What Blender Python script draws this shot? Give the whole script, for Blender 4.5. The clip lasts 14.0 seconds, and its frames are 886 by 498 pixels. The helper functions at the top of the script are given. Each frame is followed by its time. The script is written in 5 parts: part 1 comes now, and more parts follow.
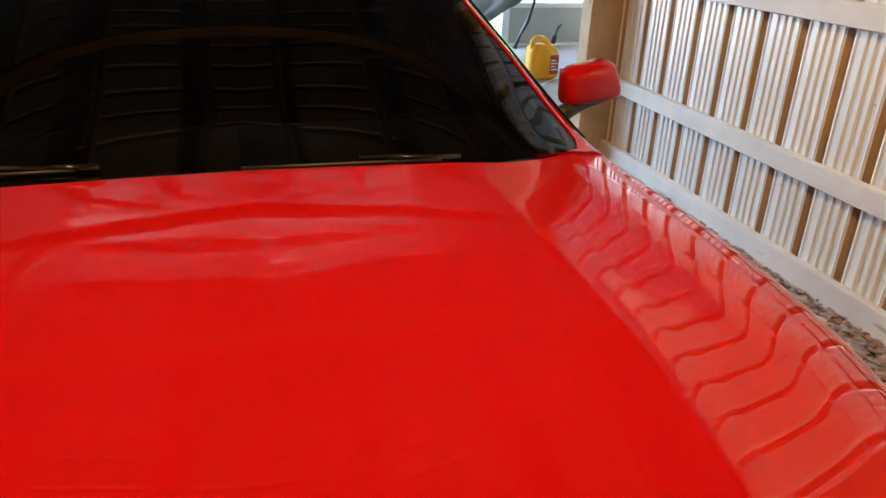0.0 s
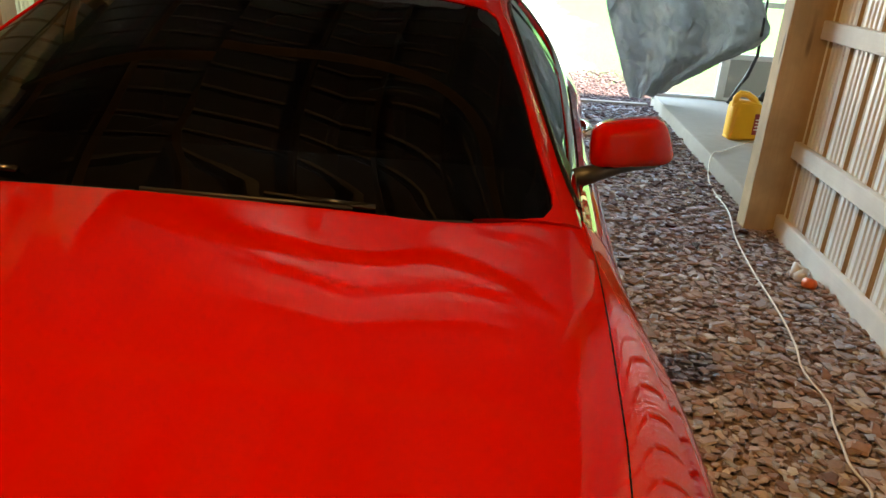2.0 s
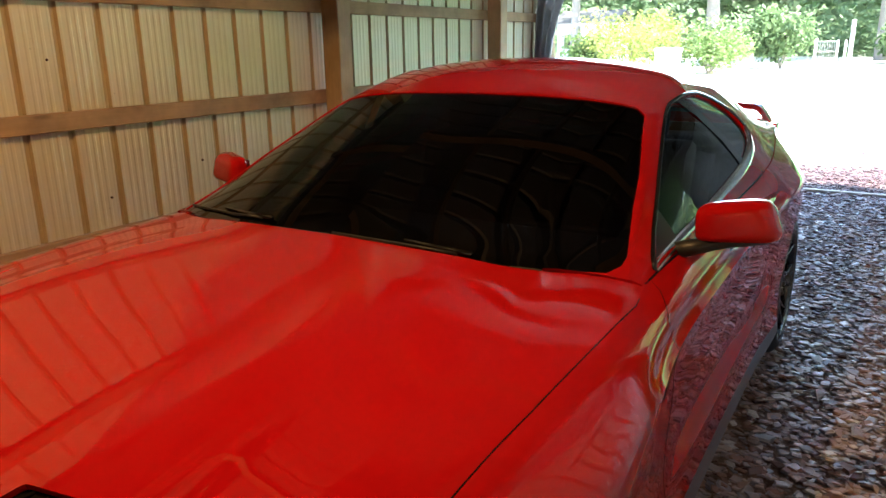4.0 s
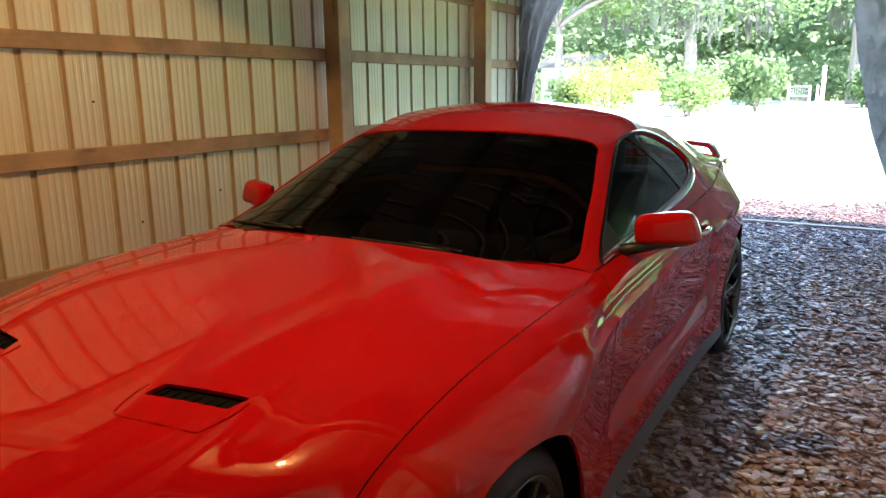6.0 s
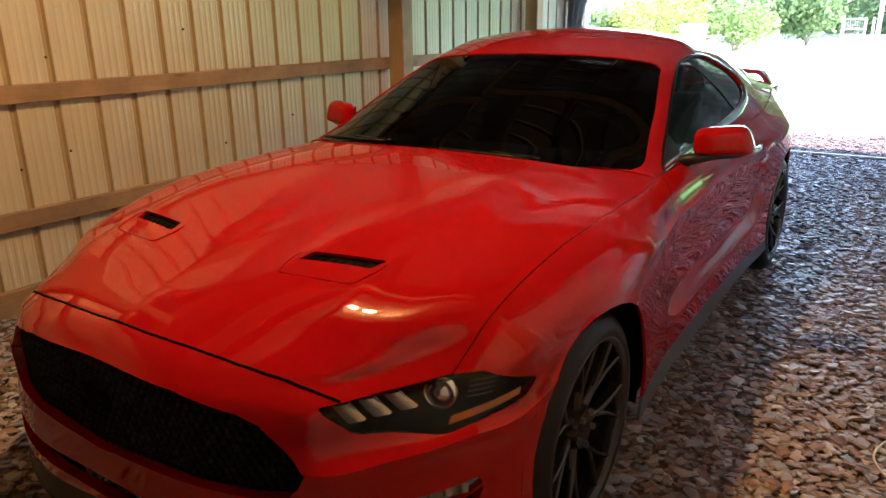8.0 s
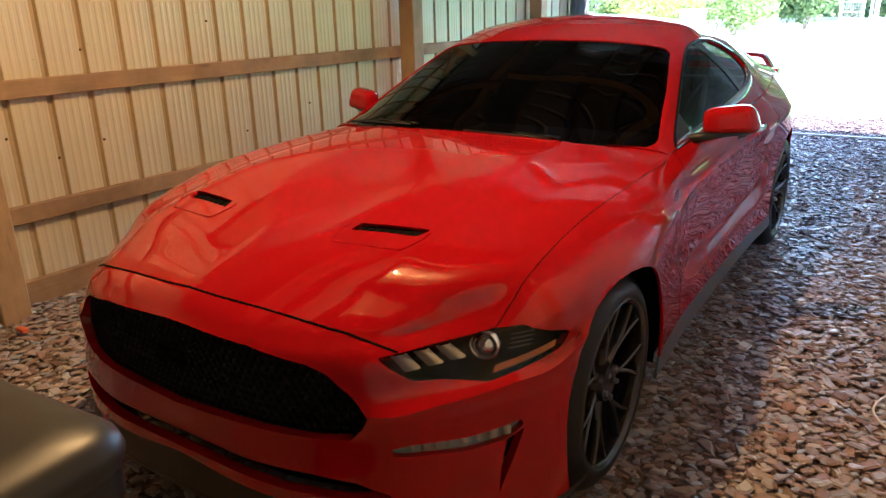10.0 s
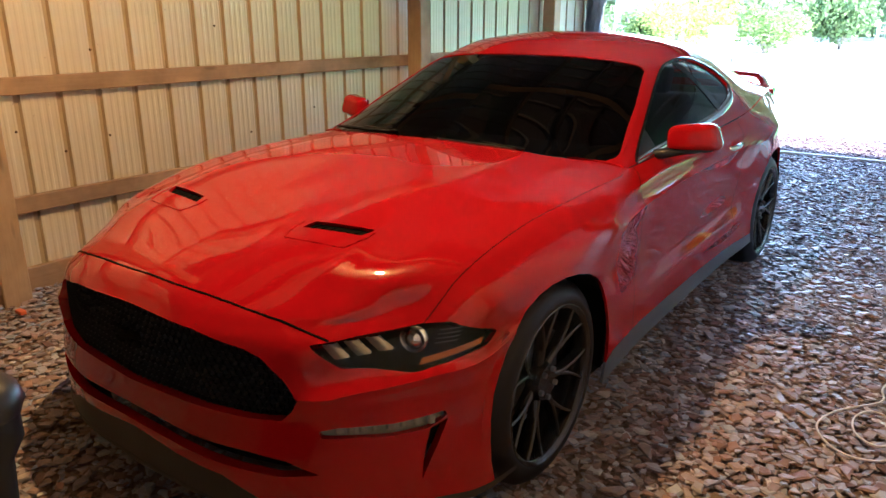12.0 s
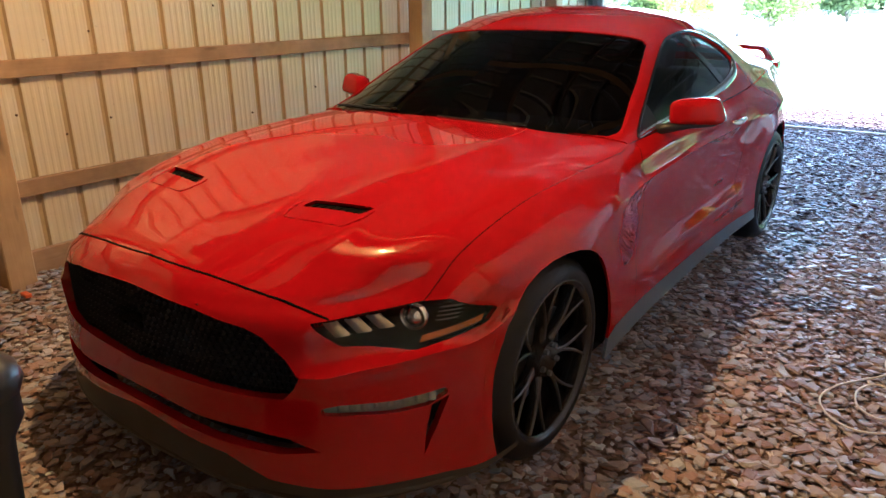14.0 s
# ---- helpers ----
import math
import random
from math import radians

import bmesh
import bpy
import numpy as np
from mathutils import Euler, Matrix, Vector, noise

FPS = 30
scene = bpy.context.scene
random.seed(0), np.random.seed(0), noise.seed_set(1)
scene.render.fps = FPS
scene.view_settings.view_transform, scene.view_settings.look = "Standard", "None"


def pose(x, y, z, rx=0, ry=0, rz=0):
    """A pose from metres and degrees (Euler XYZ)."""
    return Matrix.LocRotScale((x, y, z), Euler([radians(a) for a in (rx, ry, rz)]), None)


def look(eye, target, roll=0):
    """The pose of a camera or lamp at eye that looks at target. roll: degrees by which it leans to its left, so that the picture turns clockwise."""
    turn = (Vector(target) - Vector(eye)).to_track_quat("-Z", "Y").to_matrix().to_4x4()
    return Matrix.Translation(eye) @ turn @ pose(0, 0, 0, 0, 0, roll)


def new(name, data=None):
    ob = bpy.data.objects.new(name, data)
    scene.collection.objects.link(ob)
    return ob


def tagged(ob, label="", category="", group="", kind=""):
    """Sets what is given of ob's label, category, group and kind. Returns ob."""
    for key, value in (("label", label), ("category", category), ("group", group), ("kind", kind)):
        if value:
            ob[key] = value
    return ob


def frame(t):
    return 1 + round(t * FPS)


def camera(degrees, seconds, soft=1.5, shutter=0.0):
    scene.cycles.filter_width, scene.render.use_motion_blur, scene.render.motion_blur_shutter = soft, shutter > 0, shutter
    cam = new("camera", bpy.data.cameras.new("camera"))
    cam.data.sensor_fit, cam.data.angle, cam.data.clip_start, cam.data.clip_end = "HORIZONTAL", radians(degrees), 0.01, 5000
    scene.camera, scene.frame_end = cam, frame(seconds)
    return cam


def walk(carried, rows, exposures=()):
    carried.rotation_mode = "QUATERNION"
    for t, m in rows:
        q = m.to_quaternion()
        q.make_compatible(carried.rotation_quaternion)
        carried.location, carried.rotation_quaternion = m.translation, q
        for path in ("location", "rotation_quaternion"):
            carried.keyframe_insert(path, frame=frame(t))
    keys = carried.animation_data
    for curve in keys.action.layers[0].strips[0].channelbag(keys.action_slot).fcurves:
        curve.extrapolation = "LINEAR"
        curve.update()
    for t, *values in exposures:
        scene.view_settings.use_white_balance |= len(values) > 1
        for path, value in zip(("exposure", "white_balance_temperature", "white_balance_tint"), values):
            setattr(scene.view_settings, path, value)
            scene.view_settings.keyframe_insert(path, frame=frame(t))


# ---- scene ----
cam = camera(63.6, 14.0)
PATH = [
    (0, (0.026, -0.69, 1.377), (0.514, 1.058, 0.536), 1.8),
    (0.5, (0.158, -0.64, 1.367), (0.52, 1.18, 0.62), 1.7),
    (1, (0.404, -0.715, 1.389), (0.366, 1.155, 0.682), 1.0),
    (1.5, (0.527, -0.671, 1.377), (0.425, 1.175, 0.616), 2.4),
    (2, (0.629, -0.548, 1.369), (0.492, 1.291, 0.597), 3.3),
    (2.5, (0.779, -0.582, 1.386), (0.309, 1.242, 0.712), 0.6),
    (3, (0.978, -0.661, 1.425), (0.12, 1.017, 0.754), 0.7),
    (3.2, (1.014, -0.665, 1.415), (0.091, 0.995, 0.788), -0.1),
    (5.3, (1.504, -1.155, 1.447), (0.429, 0.464, 0.975), 0.2),
    (5.5, (1.502, -1.179, 1.447), (0.453, 0.473, 1.037), 0.1),
    (6, (1.476, -1.275, 1.442), (0.478, 0.402, 1.003), -0.6),
    (6.5, (1.408, -1.43, 1.433), (0.382, 0.208, 0.922), -3.1),
    (7, (1.384, -1.524, 1.41), (0.389, 0.137, 0.911), -3.6),
    (7.5, (1.431, -1.588, 1.405), (0.425, 0.07, 0.916), -2.8),
    (8, (1.518, -1.657, 1.409), (0.461, -0.07, 0.805), -0.7),
    (8.5, (1.523, -1.709, 1.408), (0.471, -0.113, 0.821), -1.1),
    (8.7, (1.509, -1.736, 1.408), (0.46, -0.14, 0.815), -2.1),
    (10.8, (1.607, -1.898, 1.421), (0.555, -0.331, 0.759), 1.5),
    (11, (1.654, -1.878, 1.424), (0.603, -0.306, 0.773), 2.6),
    (11.5, (1.76, -1.846, 1.435), (0.69, -0.278, 0.806), 1.6),
    (12, (1.799, -1.839, 1.431), (0.683, -0.296, 0.82), 0.2),
    (12.5, (1.815, -1.832, 1.43), (0.716, -0.282, 0.806), -0.4),
    (13, (1.816, -1.827, 1.431), (0.71, -0.293, 0.781), -0.0),
    (13.5, (1.817, -1.825, 1.423), (0.7, -0.301, 0.765), -0.9),
    (14, (1.811, -1.828, 1.423), (0.693, -0.309, 0.759), -0.6),
]
EXPOSURES = [(0.0, 3.65, 5850, 8), (0.5, 3.7, 6050, 6), (1.0, 3.42, 6600, 4), (1.5, 3.32, 7050, 2), (2.5, 3.5, 7000, 2), (3.0, 3.3, 6250, 6), (5.5, 3.37, 5700, 8), (7.0, 3.37, 5850, 8), (8.5, 3.57, 5500, 8), (11.0, 3.82, 5150, 8), (14.0, 3.89, 5050, 8)]
walk(cam, [(t, look(eye, target, roll)) for t, eye, target, roll in PATH], EXPOSURES)

# ---- place ----
# world and lights
world = bpy.data.worlds.new("sky")
scene.world = world
world.use_nodes = True
wn = world.node_tree.nodes
sky = wn.new("ShaderNodeTexSky")
sky.sky_type = "NISHITA"
sky.sun_disc = False
sky.sun_elevation, sky.sun_rotation = radians(50), radians(97)
wn["Background"].inputs["Strength"].default_value = 0.15
world.node_tree.links.new(sky.outputs[0], wn["Background"].inputs["Color"])

sun_data = bpy.data.lights.new("sun", "SUN")
sun_data.energy, sun_data.angle, sun_data.color = 5.0, radians(0.5), (1.0, 0.95, 0.86)
sun = new("sun", sun_data)
sun.matrix_world = look((10, -1.2, 12), (0, 0, 0))

BULB_AT = (0.10, -0.20, 2.90)
bulb_data = bpy.data.lights.new("bulb_light", "POINT")
bulb_data.energy, bulb_data.color, bulb_data.shadow_soft_size = 18.5, (1.0, 0.53, 0.175), 0.03
bulb_light = new("bulb_light", bulb_data)
bulb_light.location = BULB_AT


def sky_lamp(name, at, target, wide, tall, watts):
    """An added, unseen area lamp that boosts the daylight through an opening."""
    d = bpy.data.lights.new(name, "AREA")
    d.shape, d.size, d.size_y = "RECTANGLE", wide, tall
    d.energy, d.color = watts, (0.66, 0.83, 1.0)
    ob = new(name, d)
    ob.matrix_world = look(at, target)
    return ob


# added lamp out in the yard, set left to keep off the car's flank
sky_lamp("added_daylight_lamp", (-4.9, 13.0, 3.2), (0.5, 2.0, 1.4), 12.0, 2.8, 270)

# materials


class Nodes:
    """A small helper round one material's node tree."""

    def __init__(self, name):
        self.mat = bpy.data.materials.new(name)
        self.mat.use_nodes = True
        self.tree = self.mat.node_tree
        self.bsdf = self.tree.nodes["Principled BSDF"]
        self.pos = None

    def add(self, kind, **inputs):
        n = self.tree.nodes.new(kind)
        for k, v in inputs.items():
            self.put(n.inputs[k.replace("_", " ")], v)
        return n

    def put(self, socket, v):
        if isinstance(v, bpy.types.NodeSocket):
            self.tree.links.new(v, socket)
        else:
            socket.default_value = v

    def coords(self, stretch=(1, 1, 1), world_space=False):
        if world_space:
            src = self.add("ShaderNodeNewGeometry").outputs["Position"]
        else:
            src = self.add("ShaderNodeTexCoord").outputs["Object"]
        m = self.add("ShaderNodeMapping", Vector=src)
        m.inputs["Scale"].default_value = stretch
        return m.outputs[0]

    def noise(self, scale, detail=4, stretch=(1, 1, 1), rough=0.6, world_space=False):
        n = self.add("ShaderNodeTexNoise", Vector=self.coords(stretch, world_space), Scale=scale, Detail=detail, Roughness=rough)
        return n.outputs["Fac"]

    def ramp(self, fac, stops):
        n = self.add("ShaderNodeValToRGB", Fac=fac)
        el = n.color_ramp.elements
        while len(el) < len(stops):
            el.new(0.5)
        for e, (p, c) in zip(el, stops):
            e.position = p
            e.color = (*c, 1) if not isinstance(c, float) else (c, c, c, 1)
        return n.outputs["Color"]

    def mix(self, fac, a, b, kind="MIX"):
        n = self.tree.nodes.new("ShaderNodeMix")
        n.data_type, n.blend_type = "RGBA", kind
        for sock, v in ((n.inputs[0], fac), (n.inputs[6], a), (n.inputs[7], b)):
            self.put(sock, (*v, 1) if isinstance(v, tuple) and len(v) == 3 else v)
        return n.outputs[2]

    def bump(self, height, strength=0.3, distance=0.01):
        n = self.add("ShaderNodeBump", Height=height, Strength=strength, Distance=distance)
        self.put(self.bsdf.inputs["Normal"], n.outputs[0])
        return n

    def set(self, **kw):
        for k, v in kw.items():
            self.put(self.bsdf.inputs[k.replace("_", " ")], (*v, 1) if isinstance(v, tuple) and len(v) == 3 else v)
        return self.mat


def plain(name, color, rough=0.5, metal=0.0, grain=0.12, scale=30.0, bump=0.0, **kw):
    """A surface of one colour with a little grain at two scales."""
    n = Nodes(name)
    f = n.noise(scale, 5)
    g = n.noise(scale * 0.12, 3)
    dark = tuple(c * (1 - grain) for c in color)
    lite = tuple(min(1, c * (1 + grain)) for c in color)
    col = n.mix(n.ramp(g, [(0.3, 0.0), (0.7, 1.0)]), n.mix(f, dark, lite), tuple(c * (1 - grain * 0.6) for c in color))
    if bump:
        n.bump(f, bump, 0.004)
    return n.set(Base_Color=col, Roughness=rough, Metallic=metal, **kw)


def paint_mat(name, color, flake=0.0):
    n = Nodes(name)
    lay = n.noise(6.0, 2)
    dust = n.ramp(n.noise(40, 6), [(0.45, 0.0), (0.8, 0.05)])
    col = n.mix(lay, color, tuple(c * 0.97 for c in color))
    return n.set(Base_Color=col, Roughness=n.mix(dust, (0.32,) * 3, (0.5,) * 3), Coat_Weight=1.0, Coat_Roughness=0.008, Coat_IOR=1.45, Specular_IOR_Level=0.0)


RED = paint_mat("red_paint", (0.38, 0.0024, 0.0016))
BLACK_PLASTIC = plain("black_plastic", (0.012, 0.012, 0.013), 0.45, grain=0.3, scale=200, bump=0.05)
BLACK_GLOSS = plain("black_gloss", (0.006, 0.006, 0.007), 0.12, grain=0.2)
BROWN_BLACK = plain("brown_black_plastic", (0.035, 0.029, 0.022), 0.55, grain=0.35, scale=25, bump=0.1)
VOID = plain("matt_black_recess", (0.004, 0.004, 0.004), 0.9, grain=0.2, Specular_IOR_Level=0.08)
RUBBER = plain("tyre_rubber", (0.008, 0.008, 0.010), 0.5, grain=0.25, scale=60, bump=0.1, Specular_IOR_Level=0.32)
RIM_BLACK = plain("satin_black_alloy", (0.014, 0.014, 0.016), 0.24, 0.3, grain=0.2, Coat_Weight=0.6)
SILL_GREY = plain("grey_sill_paint", (0.10, 0.12, 0.14), 0.35, grain=0.15)
CHROME = plain("bright_trim", (0.75, 0.77, 0.80), 0.12, 1.0, grain=0.05)
STEEL = plain("brake_steel", (0.25, 0.24, 0.23), 0.4, 1.0, grain=0.2)
SEAT = plain("dark_seat_cloth", (0.02, 0.02, 0.022), 0.8, grain=0.3, scale=120, bump=0.2)
AMBER = plain("amber_lens", (0.55, 0.16, 0.02), 0.2, grain=0.2)
BAR_TRAY = plain("grey_light_tray", (0.28, 0.27, 0.25), 0.15, grain=0.3, scale=90)
CELL = plain("frosted_reflector", (0.62, 0.61, 0.57), 0.14, 0.7, grain=0.1)
GREY_LENS = plain("grey_light_guide", (0.34, 0.33, 0.31), 0.2, grain=0.2)


def glass_mat(name, tint, head_on=0.04):
    n = Nodes(name)
    smear = n.ramp(n.noise(5, 4, (1, 1, 3)), [(0.4, 0.0), (0.75, 0.03)])
    tree = n.tree
    trans = n.add("ShaderNodeBsdfTransparent", Color=(*tint, 1))
    gloss = n.add("ShaderNodeBsdfGlossy", Roughness=smear)
    edge = n.add("ShaderNodeLayerWeight", Blend=0.5)
    power = n.add("ShaderNodeMath")
    power.operation = "POWER"
    n.put(power.inputs[0], edge.outputs["Facing"])
    power.inputs[1].default_value = 5.0
    fres = n.add("ShaderNodeMapRange", Value=power.outputs[0])
    fres.inputs["To Min"].default_value, fres.inputs["To Max"].default_value = head_on, 1.0
    m = n.add("ShaderNodeMixShader", Fac=fres.outputs[0])
    tree.links.new(trans.outputs[0], m.inputs[1])
    tree.links.new(gloss.outputs[0], m.inputs[2])
    tree.links.new(m.outputs[0], tree.nodes["Material Output"].inputs["Surface"])
    return n.mat


TINT = glass_mat("tinted_glass", (0.24, 0.26, 0.26))
TINT_DARK = glass_mat("dark_tinted_windscreen", (0.026, 0.026, 0.025))
TINT_REAR = glass_mat("rear_tint", (0.15, 0.16, 0.16))
CLEAR = glass_mat("clear_lens", (0.88, 0.88, 0.88), 0.025)


def timber(name, light, dark, along="y", dirt=0.55):
    """Sawn pine: grain along one axis, knots and dirt."""
    n = Nodes(name)
    st = {"x": (0.6, 14, 14), "y": (14, 0.6, 14), "z": (14, 14, 0.6)}[along]
    kn = {"x": (1.2, 6, 6), "y": (6, 1.2, 6), "z": (6, 6, 1.2)}[along]
    grain = n.noise(6, 6, st, 0.7)
    info = n.add("ShaderNodeObjectInfo").outputs["Random"]
    col = n.mix(grain, dark, light)
    blot = n.ramp(n.noise(3.0, 4, world_space=True), [(0.35, dirt), (0.65, 1.0)])
    col = n.mix(1.0, col, blot, "MULTIPLY")
    knot = n.ramp(n.noise(2.0, 1, kn), [(0.70, 0.0), (0.78, 1.0)])
    col = n.mix(knot, col, tuple(c * 0.35 for c in dark))
    tone = n.ramp(info, [(0.0, 0.82), (1.0, 1.0)])
    col = n.mix(1.0, col, tone, "MULTIPLY")
    n.bump(grain, 0.35, 0.004)
    return n.set(Base_Color=col, Roughness=0.75)


PINE_Y = timber("pine_along_wall", (0.60, 0.40, 0.22), (0.42, 0.26, 0.13), "y")
# east rails: pine made paler to carry the daylight on that wall
PINE_DAYLIT = timber("daylit_pale_pine", (0.90, 0.88, 0.83), (0.78, 0.74, 0.67), "y", 0.85)
PINE_Z = timber("pine_post", (0.66, 0.48, 0.27), (0.48, 0.32, 0.16), "z", 0.7)
# roof timbers: the gloom up there is put into the colour, which dims reflections
PINE_X_DIM = timber("pine_across_dimmed", (0.14, 0.09, 0.05), (0.08, 0.05, 0.03), "x")


def sheet_mat(name, low, high, dirty):
    n = Nodes(name)
    streak = n.noise(4, 5, (1, 6, 0.35))
    dirt = n.ramp(n.noise(2.2, 5, world_space=True), [(0.35, 0.0), (0.75, 1.0)])
    col = n.mix(streak, low, high)
    col = n.mix(n.ramp(dirt, [(0.0, 0.0), (1.0, dirty)]), col, (0.50, 0.44, 0.34))
    spots = n.ramp(n.noise(40, 2), [(0.72, 0.0), (0.76, 0.6)])
    col = n.mix(spots, col, (0.35, 0.27, 0.18))
    n.bump(n.noise(1.6, 3), 0.15, 0.02)
    return n.set(Base_Color=col, Roughness=0.36, Metallic=0.1)


SHEET = sheet_mat("cream_sheet_metal", (0.68, 0.61, 0.45), (0.77, 0.70, 0.54), 0.20)
# east sheet: the cool daylight falling on it is put into a whiter colour
SHEET_DAYLIT = sheet_mat("daylit_sheet_metal", (0.78, 0.84, 0.85), (0.86, 0.91, 0.92), 0.10)
# groove colours hold both dirt and the shade inside the recess
GROOVE_PALE = plain("ochre_dirt_and_shade_groove", (0.52, 0.41, 0.25), 0.5, grain=0.3, scale=18)
GROOVE = plain("brown_dirt_and_shade_groove", (0.42, 0.30, 0.17), 0.7, grain=0.35, scale=18)


def stone_mat(single=False):
    n = Nodes("stone_piece" if single else "stone_chips")
    info = n.add("ShaderNodeObjectInfo").outputs["Random"] if single else n.add("ShaderNodeNewGeometry").outputs["Random Per Island"]
    tone = n.ramp(info, [(0.0, (0.20, 0.13, 0.12)), (0.18, (0.41, 0.27, 0.22)), (0.36, (0.34, 0.31, 0.335)), (0.52, (0.48, 0.38, 0.34)), (0.68, (0.39, 0.38, 0.44)), (0.82, (0.56, 0.47, 0.42)), (0.93, (0.35, 0.40, 0.50)), (1.0, (0.74, 0.72, 0.70))])
    grit = n.noise(60, 5)
    col = n.mix(1.0, tone, n.ramp(grit, [(0.2, 0.72), (0.8, 1.0)]), "MULTIPLY")
    n.bump(n.noise(35, 5), 0.4, 0.004)
    return n.set(Base_Color=col, Roughness=n.ramp(n.noise(9, 3), [(0.3, 0.36), (0.7, 0.7)]), Specular_IOR_Level=0.28)


STONE = stone_mat()
STONE_PIECE = stone_mat(True)


def earth_mat():
    n = Nodes("dark_gravel_bed")
    f = n.noise(45, 6, world_space=True)
    col = n.ramp(f, [(0.3, (0.14, 0.095, 0.08)), (0.7, (0.36, 0.27, 0.22))])
    n.bump(f, 0.9, 0.02)
    return n.set(Base_Color=col, Roughness=0.9)


BED = earth_mat()


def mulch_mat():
    n = Nodes("mulch_and_gravel_darkening")
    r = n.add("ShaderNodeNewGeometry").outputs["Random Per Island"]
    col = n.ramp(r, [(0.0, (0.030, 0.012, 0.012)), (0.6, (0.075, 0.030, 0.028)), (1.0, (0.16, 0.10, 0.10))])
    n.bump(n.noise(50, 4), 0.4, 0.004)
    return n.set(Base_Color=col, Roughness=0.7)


# mulch outside; inside, its dark colour also tones down gravel lit too brightly
MULCH_AND_DARKENING = mulch_mat()


def lawn_mat():
    n = Nodes("lawn_and_sand")
    big = n.noise(0.18, 5, world_space=True)
    fine = n.noise(22, 6, world_space=True)
    grass = n.mix(fine, (0.03, 0.12, 0.015), (0.075, 0.22, 0.035))
    sand = n.mix(fine, (0.50, 0.45, 0.37), (0.72, 0.67, 0.58))
    sep = n.add("ShaderNodeSeparateXYZ", Vector=n.add("ShaderNodeNewGeometry").outputs["Position"])
    drift = n.add("ShaderNodeMapRange", Value=sep.outputs["X"])
    drift.inputs["From Min"].default_value, drift.inputs["From Max"].default_value = 2.8, 0.6
    drift.inputs["To Min"].default_value, drift.inputs["To Max"].default_value = -0.22, 0.2
    add = n.add("ShaderNodeMath")
    n.put(add.inputs[0], big)
    n.put(add.inputs[1], drift.outputs[0])
    col = n.mix(n.ramp(add.outputs[0], [(0.44, 0.0), (0.60, 1.0)]), grass, sand)
    sepy = n.add("ShaderNodeMapRange", Value=sep.outputs["Y"])
    sepy.inputs["From Min"].default_value, sepy.inputs["From Max"].default_value = 10.2, 8.0
    mul = n.add("ShaderNodeMath")
    mul.operation = "MULTIPLY"
    n.put(mul.inputs[0], sepy.outputs[0])
    n.put(mul.inputs[1], n.ramp(n.noise(2.2, 6, world_space=True), [(0.28, 0.0), (0.46, 1.0)]))
    col = n.mix(mul.outputs[0], col, (0.055, 0.028, 0.026))
    n.bump(fine, 0.8, 0.03)
    return n.set(Base_Color=col, Roughness=0.95)


LAWN = lawn_mat()
CONCRETE = plain("grey_concrete", (0.35, 0.31, 0.26), 0.8, grain=0.25, scale=14, bump=0.15)


def tarp_mat():
    n = Nodes("grey_tarpaulin")
    big, crease = n.noise(2.5, 4), n.noise(11, 6, (1, 1, .7), .75)
    col = n.mix(big, (0.33, 0.33, 0.33), (0.43, 0.43, 0.42))
    # shade of the creases put into the colour: low spots of the bump darken
    col = n.mix(n.ramp(crease, [(0.35, 0.35), (0.5, 0.0)]), col, (0.25, 0.25, 0.25))
    ridges = n.ramp(n.noise(3.2, 2, (1, 1, .8)), [(0.40, 0.0), (0.5, 1.0), (0.60, 0.0)])
    n.bump(n.mix(0.65, crease, ridges), 0.6, 0.06)
    return n.set(Base_Color=col, Roughness=0.42)


TARP = tarp_mat()
YELLOW = plain("yellow_can_plastic", (0.80, 0.42, 0.03), 0.4, grain=0.08)
ORANGE = plain("orange_plastic", (0.75, 0.14, 0.03), 0.4, grain=0.1)
GREY_PANEL = plain("grey_panel_paint", (0.42, 0.42, 0.40), 0.7, grain=0.15, scale=8)
WHITE_PAINT = plain("white_paint", (0.75, 0.75, 0.73), 0.5, grain=0.08)
CORD_WHITE = plain("white_cord", (0.70, 0.66, 0.58), 0.5, grain=0.1)
BIN_DARK = plain("dark_green_bin_plastic", (0.012, 0.016, 0.018), 0.42, grain=0.3, bump=0.05)


def leaf_mat(name, a, b):
    """Leaves that let some light through, each a little different."""
    n = Nodes(name)
    r = n.add("ShaderNodeNewGeometry").outputs["Random Per Island"]
    col = n.mix(r, a, b)
    col = n.mix(1.0, col, n.ramp(n.noise(0.6, 3, world_space=True), [(0.3, 0.6), (0.7, 1.0)]), "MULTIPLY")
    n.set(Base_Color=col, Roughness=0.55)
    tl = n.add("ShaderNodeBsdfTranslucent", Color=col)
    m = n.add("ShaderNodeMixShader", Fac=0.62)
    n.tree.links.new(n.bsdf.outputs[0], m.inputs[1])
    n.tree.links.new(tl.outputs[0], m.inputs[2])
    n.tree.links.new(m.outputs[0], n.tree.nodes["Material Output"].inputs["Surface"])
    return n.mat


LEAF = leaf_mat("leaf_green", (0.13, 0.21, 0.085), (0.23, 0.32, 0.14))
LEAF_FAR = leaf_mat("leaf_far_green", (0.20, 0.29, 0.15), (0.33, 0.42, 0.23))
LEAF_LIGHT = leaf_mat("leaf_light_green", (0.18, 0.28, 0.085), (0.28, 0.38, 0.14))
LEAF_YELLOW = leaf_mat("leaf_yellow", (0.24, 0.32, 0.07), (0.38, 0.40, 0.12))
MOSS = leaf_mat("grey_hanging_moss", (0.20, 0.21, 0.18), (0.28, 0.29, 0.25))
